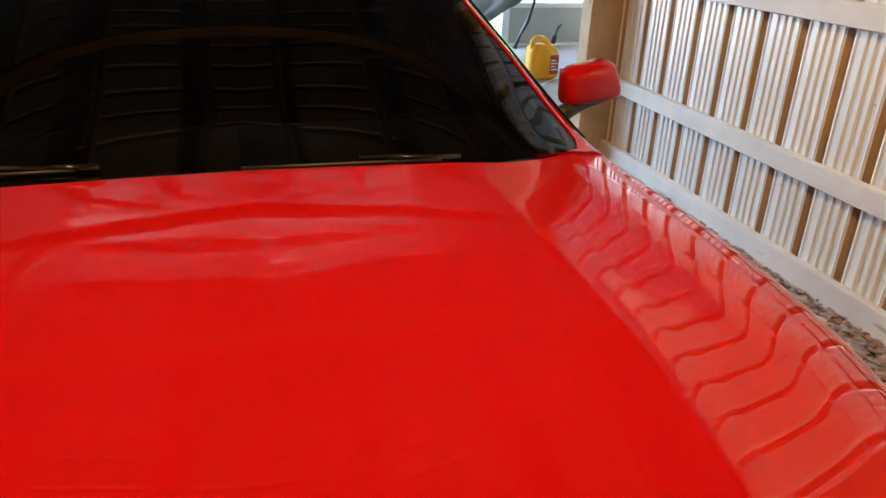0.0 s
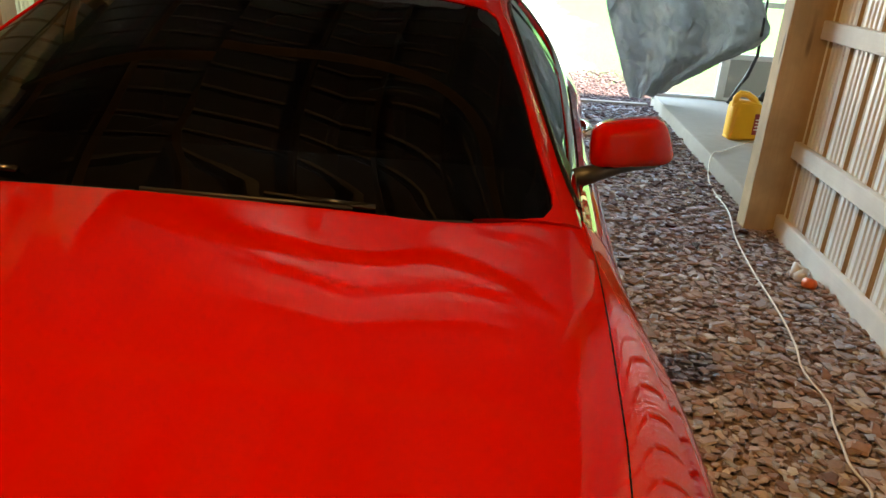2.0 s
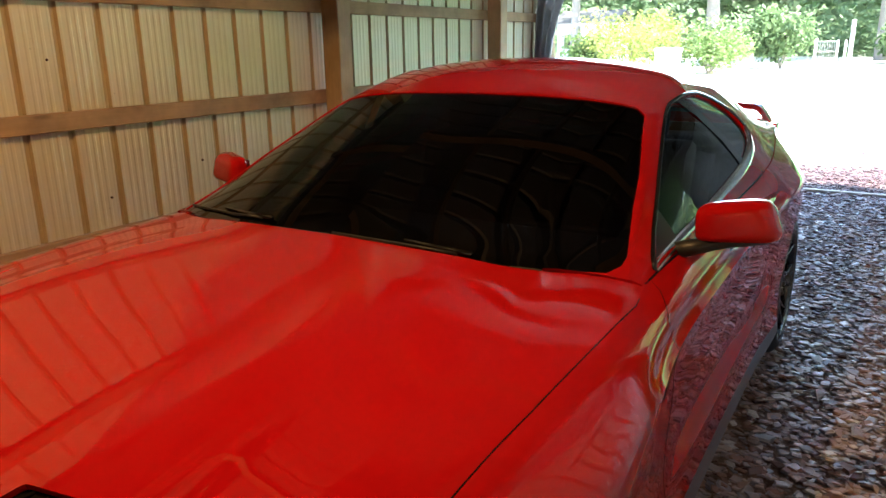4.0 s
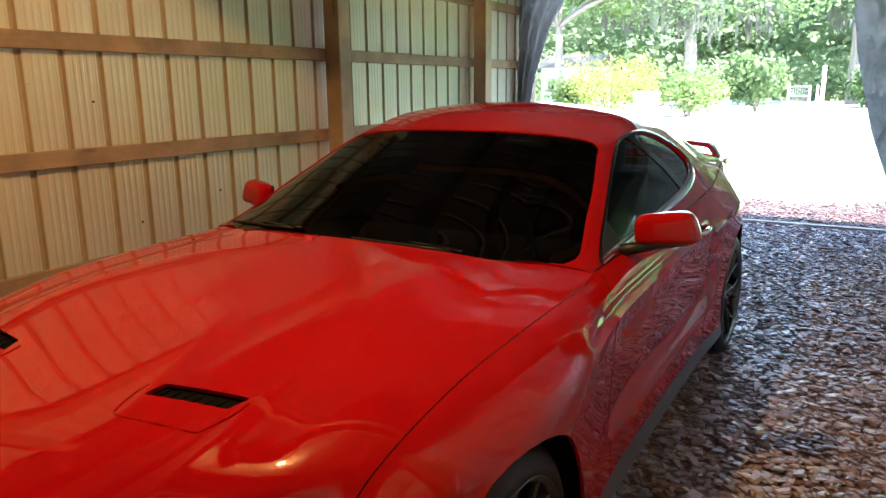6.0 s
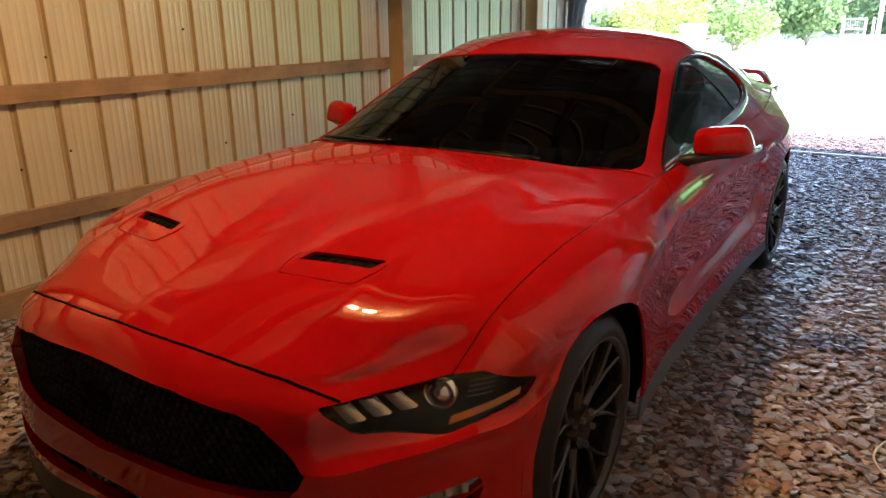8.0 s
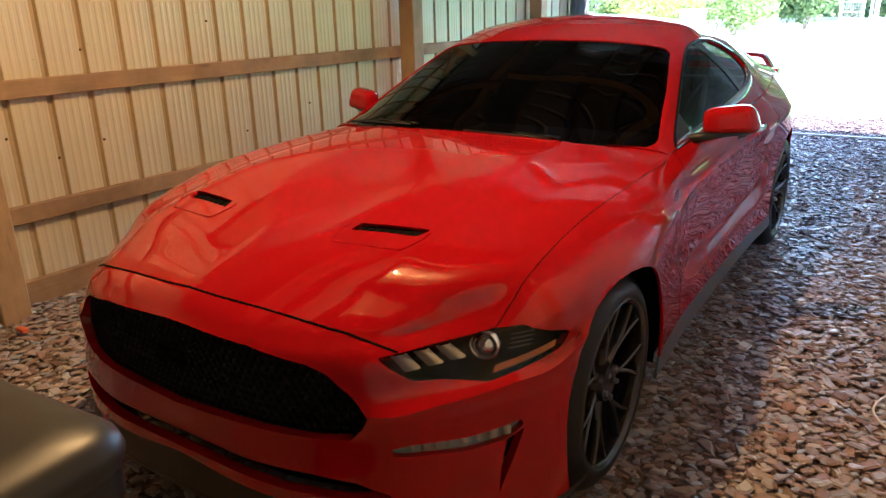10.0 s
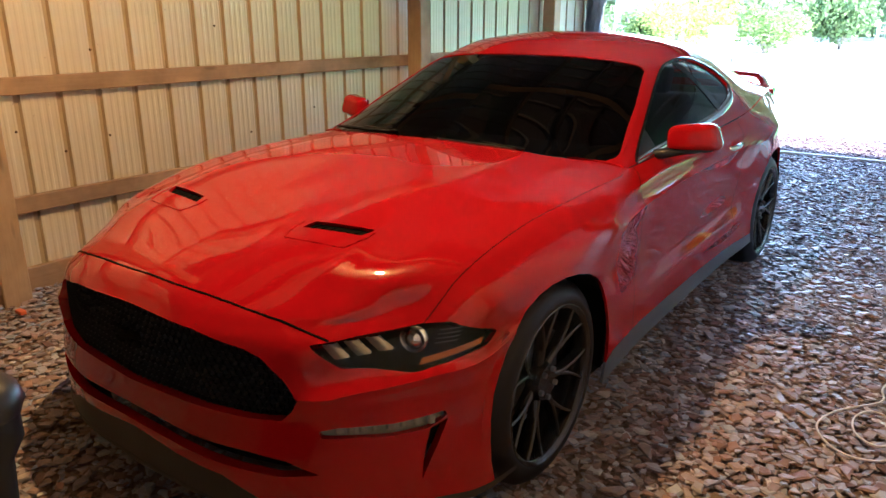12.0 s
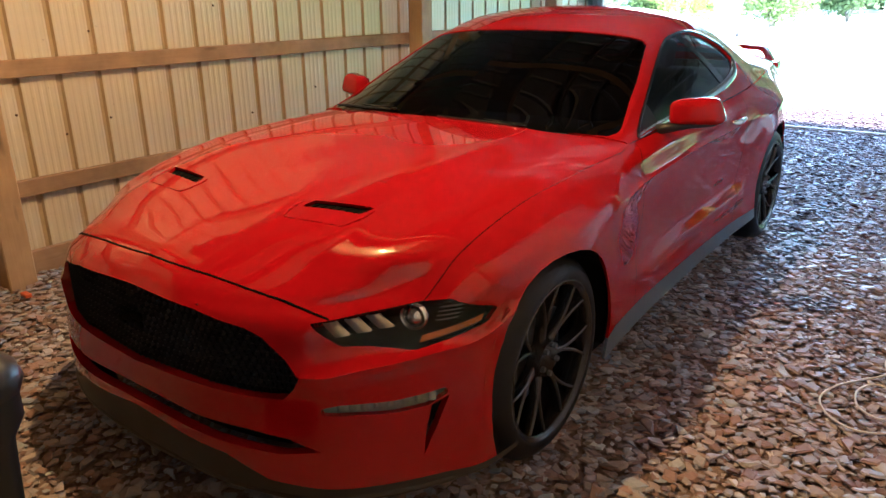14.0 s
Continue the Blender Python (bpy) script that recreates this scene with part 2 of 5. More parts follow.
BARK = plain("grey_bark", (0.30, 0.27, 0.24), 0.9, grain=0.4, scale=10, bump=0.5)
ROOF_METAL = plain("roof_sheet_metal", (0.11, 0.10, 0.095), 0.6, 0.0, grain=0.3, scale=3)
DARK_BOARD = plain("dark_board", (0.07, 0.05, 0.035), 0.8, grain=0.3, scale=6)
SHEETING = plain("crumpled_plastic_sheet", (0.30, 0.25, 0.19), 0.35, grain=0.15, scale=6, bump=0.2)
SHEETING_PALE = plain("white_plastic_sheet", (0.78, 0.78, 0.78), 0.35, grain=0.08, scale=6, bump=0.2)
BIN_LID = plain("dark_bin_lid", (0.018, 0.020, 0.022), 0.4, grain=0.25, bump=0.05)
RUST = plain("rusty_screw", (0.10, 0.045, 0.02), 0.8, grain=0.4, scale=60)
BLUE_GREY = plain("blue_grey_paint", (0.07, 0.12, 0.20), 0.4, grain=0.15)


def far_mat():
    n = Nodes("far_foliage")
    f = n.noise(0.9, 8, world_space=True, rough=0.75)
    col = n.ramp(f, [(0.3, (0.15, 0.22, 0.11)), (0.55, (0.21, 0.29, 0.16)), (0.75, (0.28, 0.35, 0.20))])
    n.bump(f, 1.0, 1.0)
    return n.set(Base_Color=col, Roughness=0.9)


FAR_GREEN = far_mat()

# mesh helpers


def link(name, bm, material, parent=None, label="", smooth=True):
    """One mesh object from a bmesh; frees the bmesh."""
    me = bpy.data.meshes.new(name)
    bm.normal_update()
    bm.to_mesh(me)
    bm.free()
    mats = material if isinstance(material, (list, tuple)) else [material]
    for m in mats:
        me.materials.append(m)
    if smooth:
        me.polygons.foreach_set("use_smooth", [True] * len(me.polygons))
        if material in (RED, SILL_GREY):
            me.set_sharp_from_angle(angle=radians(34))
    ob = new(name, me)
    if parent:
        ob.parent = parent
        ob.matrix_parent_inverse = parent.matrix_world.inverted() if parent.matrix_world != Matrix() else Matrix()
    if label:
        tagged(ob, label)
    return ob


def part(name, bm, material, parent, label="", smooth=True):
    return link(name, bm, material, parent, label, smooth)


def empty(name, at=(0, 0, 0), rz=0.0):
    ob = new(name)
    ob.empty_display_size = 0.1
    ob.matrix_world = pose(*at, 0, 0, rz)
    bpy.context.view_layer.update()
    return ob


def box(bm, x0, x1, y0, y1, z0, z1, bevel=0.0, segments=2):
    """An upright box, with its edges rounded."""
    r = bmesh.ops.create_cube(bm, size=1.0)
    vs = r["verts"]
    for v in vs:
        v.co = Vector((x0 + (v.co.x + 0.5) * (x1 - x0), y0 + (v.co.y + 0.5) * (y1 - y0), z0 + (v.co.z + 0.5) * (z1 - z0)))
    if bevel:
        es = list({e for v in vs for e in v.link_edges})
        bmesh.ops.bevel(bm, geom=es, offset=bevel, segments=segments, affect="EDGES", profile=0.6)
    return bm


def box_bm(*a, **k):
    return box(bmesh.new(), *a, **k)


def tube(bm, pts, radius, sides=8, cap=True):
    """A round bar along points; radius may be a list."""
    pts = [Vector(p) for p in pts]
    rings, prev = [], None
    for i, p in enumerate(pts):
        d = (pts[min(i + 1, len(pts) - 1)] - pts[max(i - 1, 0)]).normalized()
        side = prev if prev is not None else (Vector((0, 0, 1)) if abs(d.z) < 0.9 else Vector((1, 0, 0)))
        side = (side - d * side.dot(d)).normalized()
        prev = side
        up = d.cross(side)
        r = radius[i] if isinstance(radius, (list, tuple)) else radius
        rings.append([bm.verts.new(p + (side * math.cos(a) + up * math.sin(a)) * r) for a in (2 * math.pi * k / sides for k in range(sides))])
    for a, b in zip(rings, rings[1:]):
        for k in range(sides):
            bm.faces.new((a[k], a[(k + 1) % sides], b[(k + 1) % sides], b[k]))
    if cap:
        bm.faces.new(rings[0][::-1])
        bm.faces.new(rings[-1])
    return bm


def spline(pts, n):
    """A smooth line through points (Catmull-Rom), n steps a span."""
    p = [np.array(q, float) for q in pts]
    p = [2 * p[0] - p[1], *p, 2 * p[-1] - p[-2]]
    out = []
    for i in range(1, len(p) - 2):
        for k in range(n):
            t = k / n
            out.append(0.5 * (2 * p[i] + (p[i + 1] - p[i - 1]) * t + (2 * p[i - 1] - 5 * p[i] + 4 * p[i + 1] - p[i + 2]) * t**2 + (3 * p[i] - p[i - 1] - 3 * p[i + 1] + p[i + 2]) * t**3))
    out.append(p[-2])
    return np.array(out)


def curve(xs, ys):
    """A smooth function through a few values (monotone cubic)."""
    xs, ys = np.array(xs, float), np.array(ys, float)
    h = np.diff(xs)
    d = np.diff(ys) / h
    m = np.empty_like(ys)
    m[0], m[-1] = d[0], d[-1]
    for i in range(1, len(xs) - 1):
        m[i] = 0 if d[i - 1] * d[i] <= 0 else 2 * d[i - 1] * d[i] / (d[i - 1] + d[i]) if abs(d[i - 1] + d[i]) > 1e-9 else 0

    def f(x):
        x = min(max(x, xs[0]), xs[-1])
        i = min(int(np.searchsorted(xs, x, "right")) - 1, len(xs) - 2)
        t = (x - xs[i]) / h[i]
        return float((2 * t**3 - 3 * t**2 + 1) * ys[i] + (t**3 - 2 * t**2 + t) * h[i] * m[i] + (3 * t**2 - 2 * t**3) * ys[i + 1] + (t**3 - t**2) * h[i] * m[i + 1])

    return f


def grid_bm(grid):
    """A bmesh of quads from rows of points."""
    bm = bmesh.new()
    rows = [[bm.verts.new(p) for p in row] for row in grid]
    for a, b in zip(rows, rows[1:]):
        for k in range(len(a) - 1):
            bm.faces.new((a[k], a[k + 1], b[k + 1], b[k]))
    return bm


AX = {"x": (1, 2), "y": (0, 2), "z": (0, 1)}


def inside(poly, a, b):
    hit = False
    for (x0, y0), (x1, y1) in zip(poly, poly[1:] + poly[:1]):
        if (y0 > b) != (y1 > b) and a < (x1 - x0) * (b - y0) / (y1 - y0) + x0:
            hit = not hit
    return hit


def carve(bm, poly, axis, where=None):
    """Cut the mesh along a polygon seen along an axis; returns the faces inside. where(face centre) limits the cut."""
    i, j = AX[axis]
    poly = [tuple(map(float, p)) for p in poly]
    lo = [min(p[k] for p in poly) - 0.002 for k in (0, 1)]
    hi = [max(p[k] for p in poly) + 0.002 for k in (0, 1)]

    def near(f):
        c = [v.co for v in f.verts]
        if max(q[i] for q in c) < lo[0] or min(q[i] for q in c) > hi[0] or max(q[j] for q in c) < lo[1] or min(q[j] for q in c) > hi[1]:
            return False
        return where is None or where(f.calc_center_median())

    for (a0, b0), (a1, b1) in zip(poly, poly[1:] + poly[:1]):
        s_lo = (min(a0, a1) - 0.02, min(b0, b1) - 0.02)
        s_hi = (max(a0, a1) + 0.02, max(b0, b1) + 0.02)
        fs = []
        for f in bm.faces:
            if not near(f):
                continue
            c = [v.co for v in f.verts]
            if max(q[i] for q in c) < s_lo[0] or min(q[i] for q in c) > s_hi[0] or max(q[j] for q in c) < s_lo[1] or min(q[j] for q in c) > s_hi[1]:
                continue
            fs.append(f)
        if not fs:
            continue
        no, co = [0, 0, 0], [0, 0, 0]
        no[i], no[j] = b1 - b0, a0 - a1
        co[i], co[j] = a0, b0
        geom = list({*fs, *(e for f in fs for e in f.edges), *(v for f in fs for v in f.verts)})
        bmesh.ops.bisect_plane(bm, geom=geom, plane_co=co, plane_no=Vector(no).normalized(), dist=1e-5)
    out = []
    for f in bm.faces:
        c = f.calc_center_median()
        if inside(poly, c[i], c[j]) and (where is None or where(c)):
            out.append(f)
    return out


def lift_out(bm, faces):
    """A new bmesh of these faces, which leave the old one."""
    out = bmesh.new()
    seen = {}
    for f in faces:
        vs = []
        for v in f.verts:
            if v not in seen:
                seen[v] = out.verts.new(v.co)
            vs.append(seen[v])
        out.faces.new(vs)
    bmesh.ops.delete(bm, geom=list(faces), context="FACES")
    return out


def seam(bm, width=0.003, depth=0.006, keep=None):
    """Turn a panel's open edge inwards, so that a joint shows between panels."""
    bm.normal_update()
    rim = [e for e in bm.edges if e.is_boundary and (keep is None or keep((e.verts[0].co + e.verts[1].co) / 2))]
    vs = {v for e in rim for v in e.verts}
    normals = {v: v.normal.copy() for v in vs}
    r = bmesh.ops.extrude_edge_only(bm, edges=rim)
    fresh = [g for g in r["geom"] if isinstance(g, bmesh.types.BMVert)]
    old = {}
    for v in vs:
        old[v.co.to_tuple(6)] = normals[v]
    for v in fresh:
        n = old.get(v.co.to_tuple(6))
        if n:
            v.co -= n * depth
    # the panel itself draws back a little from its edge
    for v in vs:
        ring = [f for f in v.link_faces]
        c = Vector()
        for f in ring:
            c += f.calc_center_median()
        if ring:
            c /= len(ring)
            d = c - v.co
            d -= normals[v] * d.dot(normals[v])
            if d.length > 1e-6:
                v.co += d.normalized() * min(width * 0.5, d.length * 0.4)
    return bm


def mirrored(bm):
    """A copy across the middle plane x = 0."""
    out = bm.copy()
    for v in out.verts:
        v.co.x = -v.co.x
    bmesh.ops.reverse_faces(out, faces=out.faces[:])
    return out


def both(bm):
    """The mesh and its mirror image in one, joined on the middle line."""
    me = bpy.data.meshes.new("tmp")
    m = mirrored(bm)
    m.to_mesh(me)
    m.free()
    bm.from_mesh(me)
    bpy.data.meshes.remove(me)
    bmesh.ops.remove_doubles(bm, verts=[v for v in bm.verts if abs(v.co.x) < 1e-4], dist=1e-4)
    return bm

# the shed
XL, XR = -2.20, 2.216
Y_FRONT, Y_BACK, Y_RIGHT_END = -3.6, 6.9, 3.46
EAVES = 2.75
RIDGE = 3.55


def ribbed_sheet(name, x, y0, y1, z0, z1, turn, pitch, phase, label, groove_mat, skin_mat, relief):
    """Ribbed cladding in a plane x = const, seen from inside: a groove coloured for dirt and shade, then three low
    ribs.
    """
    y = phase - math.ceil((phase - y0) / pitch) * pitch
    prof = []
    while y < y1:
        k = pitch / .2286
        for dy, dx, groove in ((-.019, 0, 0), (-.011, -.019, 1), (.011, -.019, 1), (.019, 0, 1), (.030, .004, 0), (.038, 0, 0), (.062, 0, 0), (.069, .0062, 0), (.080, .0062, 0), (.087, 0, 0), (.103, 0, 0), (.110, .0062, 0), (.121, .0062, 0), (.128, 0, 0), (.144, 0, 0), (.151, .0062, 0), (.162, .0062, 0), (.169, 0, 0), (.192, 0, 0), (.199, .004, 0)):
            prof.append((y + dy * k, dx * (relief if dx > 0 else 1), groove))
        y += pitch
    prof = [q for q in prof if y0 <= q[0] <= y1]
    bm = bmesh.new()
    for skin in (0.0, -.0012):
        lo = [bm.verts.new((x + turn * (d + skin), a, z0)) for a, d, g in prof]
        hi = [bm.verts.new((x + turn * (d + skin), a, z1)) for a, d, g in prof]
        for k in range(len(prof) - 1):
            f = bm.faces.new((lo[k], lo[k + 1], hi[k + 1], hi[k]) if turn > 0 else (lo[k + 1], lo[k], hi[k], hi[k + 1]))
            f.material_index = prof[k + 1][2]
    return tagged(link(name, bm, [skin_mat, groove_mat], smooth=False), label, "wall", kind="structure")


wall_west = ribbed_sheet("wall_west", XL, Y_FRONT, Y_BACK, 0.03, EAVES, 1, .2225, .58, "cream ribbed sheet metal wall with grooves coloured ochre for dirt and shade", GROOVE_PALE, SHEET, 0.3)
ribbed_sheet("wall_east", XR, Y_FRONT, Y_RIGHT_END, 0.03, EAVES, -1, .245, 3.05, "cream ribbed sheet metal wall with grooves coloured brown for dirt and shade", GROOVE, SHEET_DAYLIT, 1.2)

for y, z in ((.341, 1.267), (-.119, .866), (.122, .731), (.388, .787), (1.41, .686), (1.18, 1.39), (2.02, .80)):
    bm = bmesh.new()
    bmesh.ops.create_cone(bm, segments=10, radius1=.007, radius2=.004, depth=.008, cap_ends=True, matrix=pose(XL + .006, y, z, 0, 90, 0))
    part("screw_head", bm, RUST, wall_west, "rusty screw head", smooth=False)

# unseen end wall, added dark and full height to cut bounce on the nose
bm = box_bm(XL, XR, Y_FRONT - 0.06, Y_FRONT, 0.0, RIDGE + 0.1)
tagged(link("added_wall_south", bm, DARK_BOARD, smooth=False), "unseen dark end wall, added to hold back light from the front", "wall", kind="structure")


def girt(x0, x1, y0, y1, z0, z1, name="wall_girt"):
    bm = box_bm(x0, x1, y0, y1, z0, z1, bevel=0.004, segments=1)
    return tagged(link(name, bm, PINE_Y if x0 < 0 else PINE_DAYLIT, smooth=False), "sawn pine rail nailed along the sheet wall", "timber rail", "wall rails", "structure")


for z in (0.44, 1.055, 1.655, 2.26):
    girt(XL + 0.004, XL + 0.042, Y_FRONT, Y_BACK - 0.06, z, z + 0.09)
    girt(XR - 0.042, XR - 0.004, Y_FRONT, Y_RIGHT_END - 0.12, z, z + 0.09)
girt(XL + 0.004, XL + 0.042, Y_FRONT, Y_BACK - 0.06, 0.0, 0.14, "skirt_board")
girt(XR - 0.042, XR - 0.004, Y_FRONT, Y_RIGHT_END - 0.12, -0.02, 0.12, "skirt_board")


def post(x0, x1, y0, y1, z1=EAVES, label="square pine post standing in the gravel"):
    bm = box_bm(x0, x1, y0, y1, -0.2, z1, bevel=0.006, segments=1)
    return tagged(link("post", bm, PINE_Z, smooth=False), label, "post", "wall posts", "structure")


for y in (-0.33, 3.17, 5.55):
    post(XL + 0.046, XL + 0.19, y - 0.07, y + 0.07)
post(XL + 0.0, XL + 0.14, Y_BACK - 0.14, Y_BACK)
post(XR - 0.20, XR + 0.018, Y_RIGHT_END - 0.12, Y_RIGHT_END + 0.02)
post(XR - 0.19, XR - 0.046, 0.1, 0.24)

# roof: sheets over trusses and purlins
bm = bmesh.new()
for sx in (-1, 1):
    for lift in (0.0, 0.004):
        old = None
        y = Y_FRONT - 0.2
        while y < Y_BACK + 0.3:
            for dy, dz in ((0, 0), (.016, .02), (.045, .02), (.061, 0)):
                pair = [bm.verts.new((0, y + dy, RIDGE + dz + lift)), bm.verts.new((sx * 2.45, y + dy, EAVES - 0.08 + dz + lift))]
                if old:
                    bm.faces.new((old[0], old[1], pair[1], pair[0]))
                old = pair
            y += .2286
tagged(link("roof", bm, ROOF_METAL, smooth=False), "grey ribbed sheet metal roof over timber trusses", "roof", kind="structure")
for sx in (-1, 1):
    for k in range(4):
        f = (k + 0.5) / 4
        x, z = sx * 2.35 * f, RIDGE - (RIDGE - EAVES) * f - 0.12
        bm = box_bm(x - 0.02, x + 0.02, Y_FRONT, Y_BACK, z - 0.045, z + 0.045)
        tagged(link("purlin", bm, PINE_X_DIM, smooth=False), "sawn pine purlin under the roof", "beam", "roof timbers", "structure")
for y in (-3.0, -1.3, 0.4, 2.1, 3.8, 5.5, 6.84):
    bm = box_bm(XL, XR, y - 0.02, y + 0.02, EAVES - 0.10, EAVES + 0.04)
    tagged(link("tie_beam", bm, PINE_X_DIM, smooth=False), "sawn pine tie beam across the shed", "beam", "roof timbers", "structure")

# unseen gable, added to keep sky and lamp out of the car's reflections
bm = bmesh.new()
for y in (6.865, 6.885):
    bm.faces.new([bm.verts.new(p) for p in ((-2.2, y, EAVES - .04), (2.2, y, EAVES - .04), (0, y, RIDGE))])
tagged(link("gable", bm, SHEET, smooth=False), "unseen cream sheet over the opening, added to block light from above", "wall", kind="structure")
for y in (-0.33, 3.17):
    bm = bmesh.new()
    tube(bm, [(XL + .12, y - .05, 2.18), (XL + .12, y - .62, 2.70)], .055, 4)
    tagged(link("knee_brace", bm, PINE_Z, smooth=False), "short slanted pine brace at the head of a post", "beam", "roof timbers", "structure")

# ground
ex = [-400, -120, -40, -14, -6, -3.2, 3.2, 6, 14, 40, 120, 400]
ey = [-120, -30, -8, 7.2, 9.5, 14, 22, 34, 50, 80, 140, 600]
rows = [[(x, y, -0.015 if y < 7.0 else -0.02 + 0.0135 * max(0, min(y, 60) - 9)) for x in ex] for y in ey]
bm = grid_bm(rows)
tagged(link("ground", bm, LAWN), "sunlit sandy ground with patches of green grass", "ground", kind="structure")
rows = [[(x, y, 0.0) for x in np.linspace(-2.19, 2.19, 12)] for y in np.linspace(Y_FRONT, Y_BACK, 24)]
bm = grid_bm(rows)
tagged(link("gravel_bed", bm, BED), "dark damp earth showing between the stones", "ground", kind="structure")

# concrete slab beside the far end, under a lean-to
bm = box_bm(2.11, 5.6, 3.50, 6.95, -0.1, 0.13, bevel=0.012)
tagged(link("slab", bm, CONCRETE), "pale grey concrete slab with damp stains", "slab", kind="structure")
bm = box_bm(2.3, 6.0, 3.3, 7.2, 2.60, 2.66)
tagged(link("porch_roof", bm, ROOF_METAL, smooth=False), "flat sheet metal roof over the slab", "roof", kind="structure")
# unseen wall, added so that the car's flank doesn't mirror the bright yard
bm = box_bm(5.62, 5.68, 3.4, 6.0, 0.0, 2.6)
tagged(link("added_wall_porch", bm, SHEET, smooth=False), "unseen cream wall beside the slab, added to block bright reflections", "wall", kind="structure")
for y in (3.5, 6.9):
    bm = box_bm(5.5, 5.6, y - 0.05, y + 0.05, 0.1, 2.6, bevel=0.004)
    tagged(link("porch_post", bm, WHITE_PAINT, smooth=False), "white painted post at the open side of the slab", "post", kind="structure")
bm = box_bm(2.24, 5.6, 3.36, 3.42, 0.0, 2.6)
tagged(link("wall_inner", bm, SHEET, smooth=False), "plain cream wall behind the slab", "wall", kind="structure")
# threshold edging
bm = box_bm(-2.2, 2.06, 6.80, 6.88, -0.05, 0.045, bevel=0.008)
tagged(link("threshold", bm, CONCRETE), "weathered grey timber edging across the opening", "kerb", kind="structure")
# low wall and frame beyond the slab
bm = box_bm(2.10, 5.6, 6.84, 6.90, 0.09, 0.16, bevel=0.005)
tagged(link("bottom_rail", bm, WHITE_PAINT), "white painted bottom rail of the open frame", "rail", kind="structure")
bm = box_bm(2.70, 2.78, 6.82, 6.90, 0.13, 2.6, bevel=0.004)
tagged(link("frame_post", bm, WHITE_PAINT), "white painted frame post", "post", kind="structure")
bm = box_bm(2.78, 5.6, 6.84, 6.88, 0.16, 0.53, bevel=0.004)
tagged(link("low_wall", bm, GREY_PANEL), "grey low wall panel below an open window", "wall", kind="structure")
for z in (0.53, 1.02):
    bm = box_bm(2.78, 5.6, 6.82, 6.90, z, z + 0.05, bevel=0.004)
    tagged(link("frame_rail", bm, WHITE_PAINT), "white painted frame rail", "rail", kind="structure")

# the car: nose towards -y, its left side towards +x
car = empty("car")
tagged(car, "glossy red two-door coupe with black wheels, parked on stones", "car")

def smooth(a, b, t):
    t = min(max((t - a) / (b - a), 0), 1)
    return t * t * (3 - 2 * t)


# lines that run round the half body, from the nose to the tail: crown, shoulder, waist, middle, lower, hem
CROWN = [(0, -.835, .700), (.28, -.815, .698), (.50, -.725, .690), (.61, -.60, .685), (.70, -.47, .712), (.770, -.33, .775), (.818, 0, .843), (.825, .36, .872), (.80, .75, .895),
         (.825, 1.3, .915), (.845, 1.9, .94), (.845, 2.3, .965), (.800, 2.72, .985), (.748, 3.1, .995), (.705, 3.4, .99), (.62, 3.65, .985), (.38, 3.78, .98), (0, 3.80, .98)]
SHOULDER = [(0, -.872, .655), (.30, -.850, .652), (.535, -.752, .645), (.655, -.63, .64), (.765, -.485, .650), (.85, -.34, .690), (.884, 0, .785), (.884, .36, .824), (.855, .75, .846),
            (.864, 1.3, .868), (.880, 1.9, .885), (.893, 2.3, .905), (.872, 2.72, .918), (.805, 3.1, .915), (.758, 3.4, .905), (.67, 3.67, .9), (.40, 3.81, .9), (0, 3.835, .9)]
WAIST = [(0, -.885, .575), (.31, -.864, .560), (.590, -.772, .530), (.706, -.668, .543), (.812, -.512, .556), (.892, -.35, .58), (.936, 0, .705), (.932, .36, .755), (.893, .75, .775),
         (.896, 1.3, .798), (.904, 1.9, .805), (.930, 2.3, .832), (.930, 2.72, .838), (.858, 3.1, .815), (.795, 3.4, .8), (.70, 3.68, .8), (.42, 3.82, .8), (0, 3.845, .8)]
MIDDLE = [(0, -.875, .46), (.32, -.855, .46), (.595, -.765, .46), (.72, -.655, .47), (.825, -.50, .475), (.905, -.35, .48), (.948, 0, .56), (.926, .36, .575), (.886, .75, .575),
          (.885, 1.3, .585), (.892, 1.9, .59), (.922, 2.3, .615), (.940, 2.72, .62), (.885, 3.1, .6), (.82, 3.4, .6), (.71, 3.66, .6), (.45, 3.84, .6), (0, 3.86, .6)]
LOWER = [(0, -.885, .335), (.33, -.865, .335), (.60, -.775, .335), (.73, -.665, .34), (.84, -.505, .34), (.918, -.36, .34), (.945, 0, .40), (.93, .36, .385), (.90, .75, .375),
         (.898, 1.3, .375), (.905, 1.9, .38), (.920, 2.3, .39), (.935, 2.72, .40), (.86, 3.1, .4), (.79, 3.4, .4), (.70, 3.64, .4), (.45, 3.82, .4), (0, 3.84, .4)]
HEM = [(0, -.880, .185), (.33, -.860, .180), (.59, -.778, .172), (.72, -.668, .172), (.835, -.515, .175), (.912, -.368, .18), (.94, 0, .2), (.925, .36, .205), (.905, .75, .21),
       (.903, 1.3, .215), (.91, 1.9, .22), (.93, 2.3, .225), (.93, 2.72, .23), (.84, 3.1, .26), (.77, 3.4, .28), (.68, 3.62, .29), (.44, 3.78, .3), (0, 3.80, .3)]
STEPS = 12
lines = [spline(c, STEPS) for c in (CROWN, SHOULDER, WAIST, MIDDLE, LOWER, HEM)]
side_grid = []
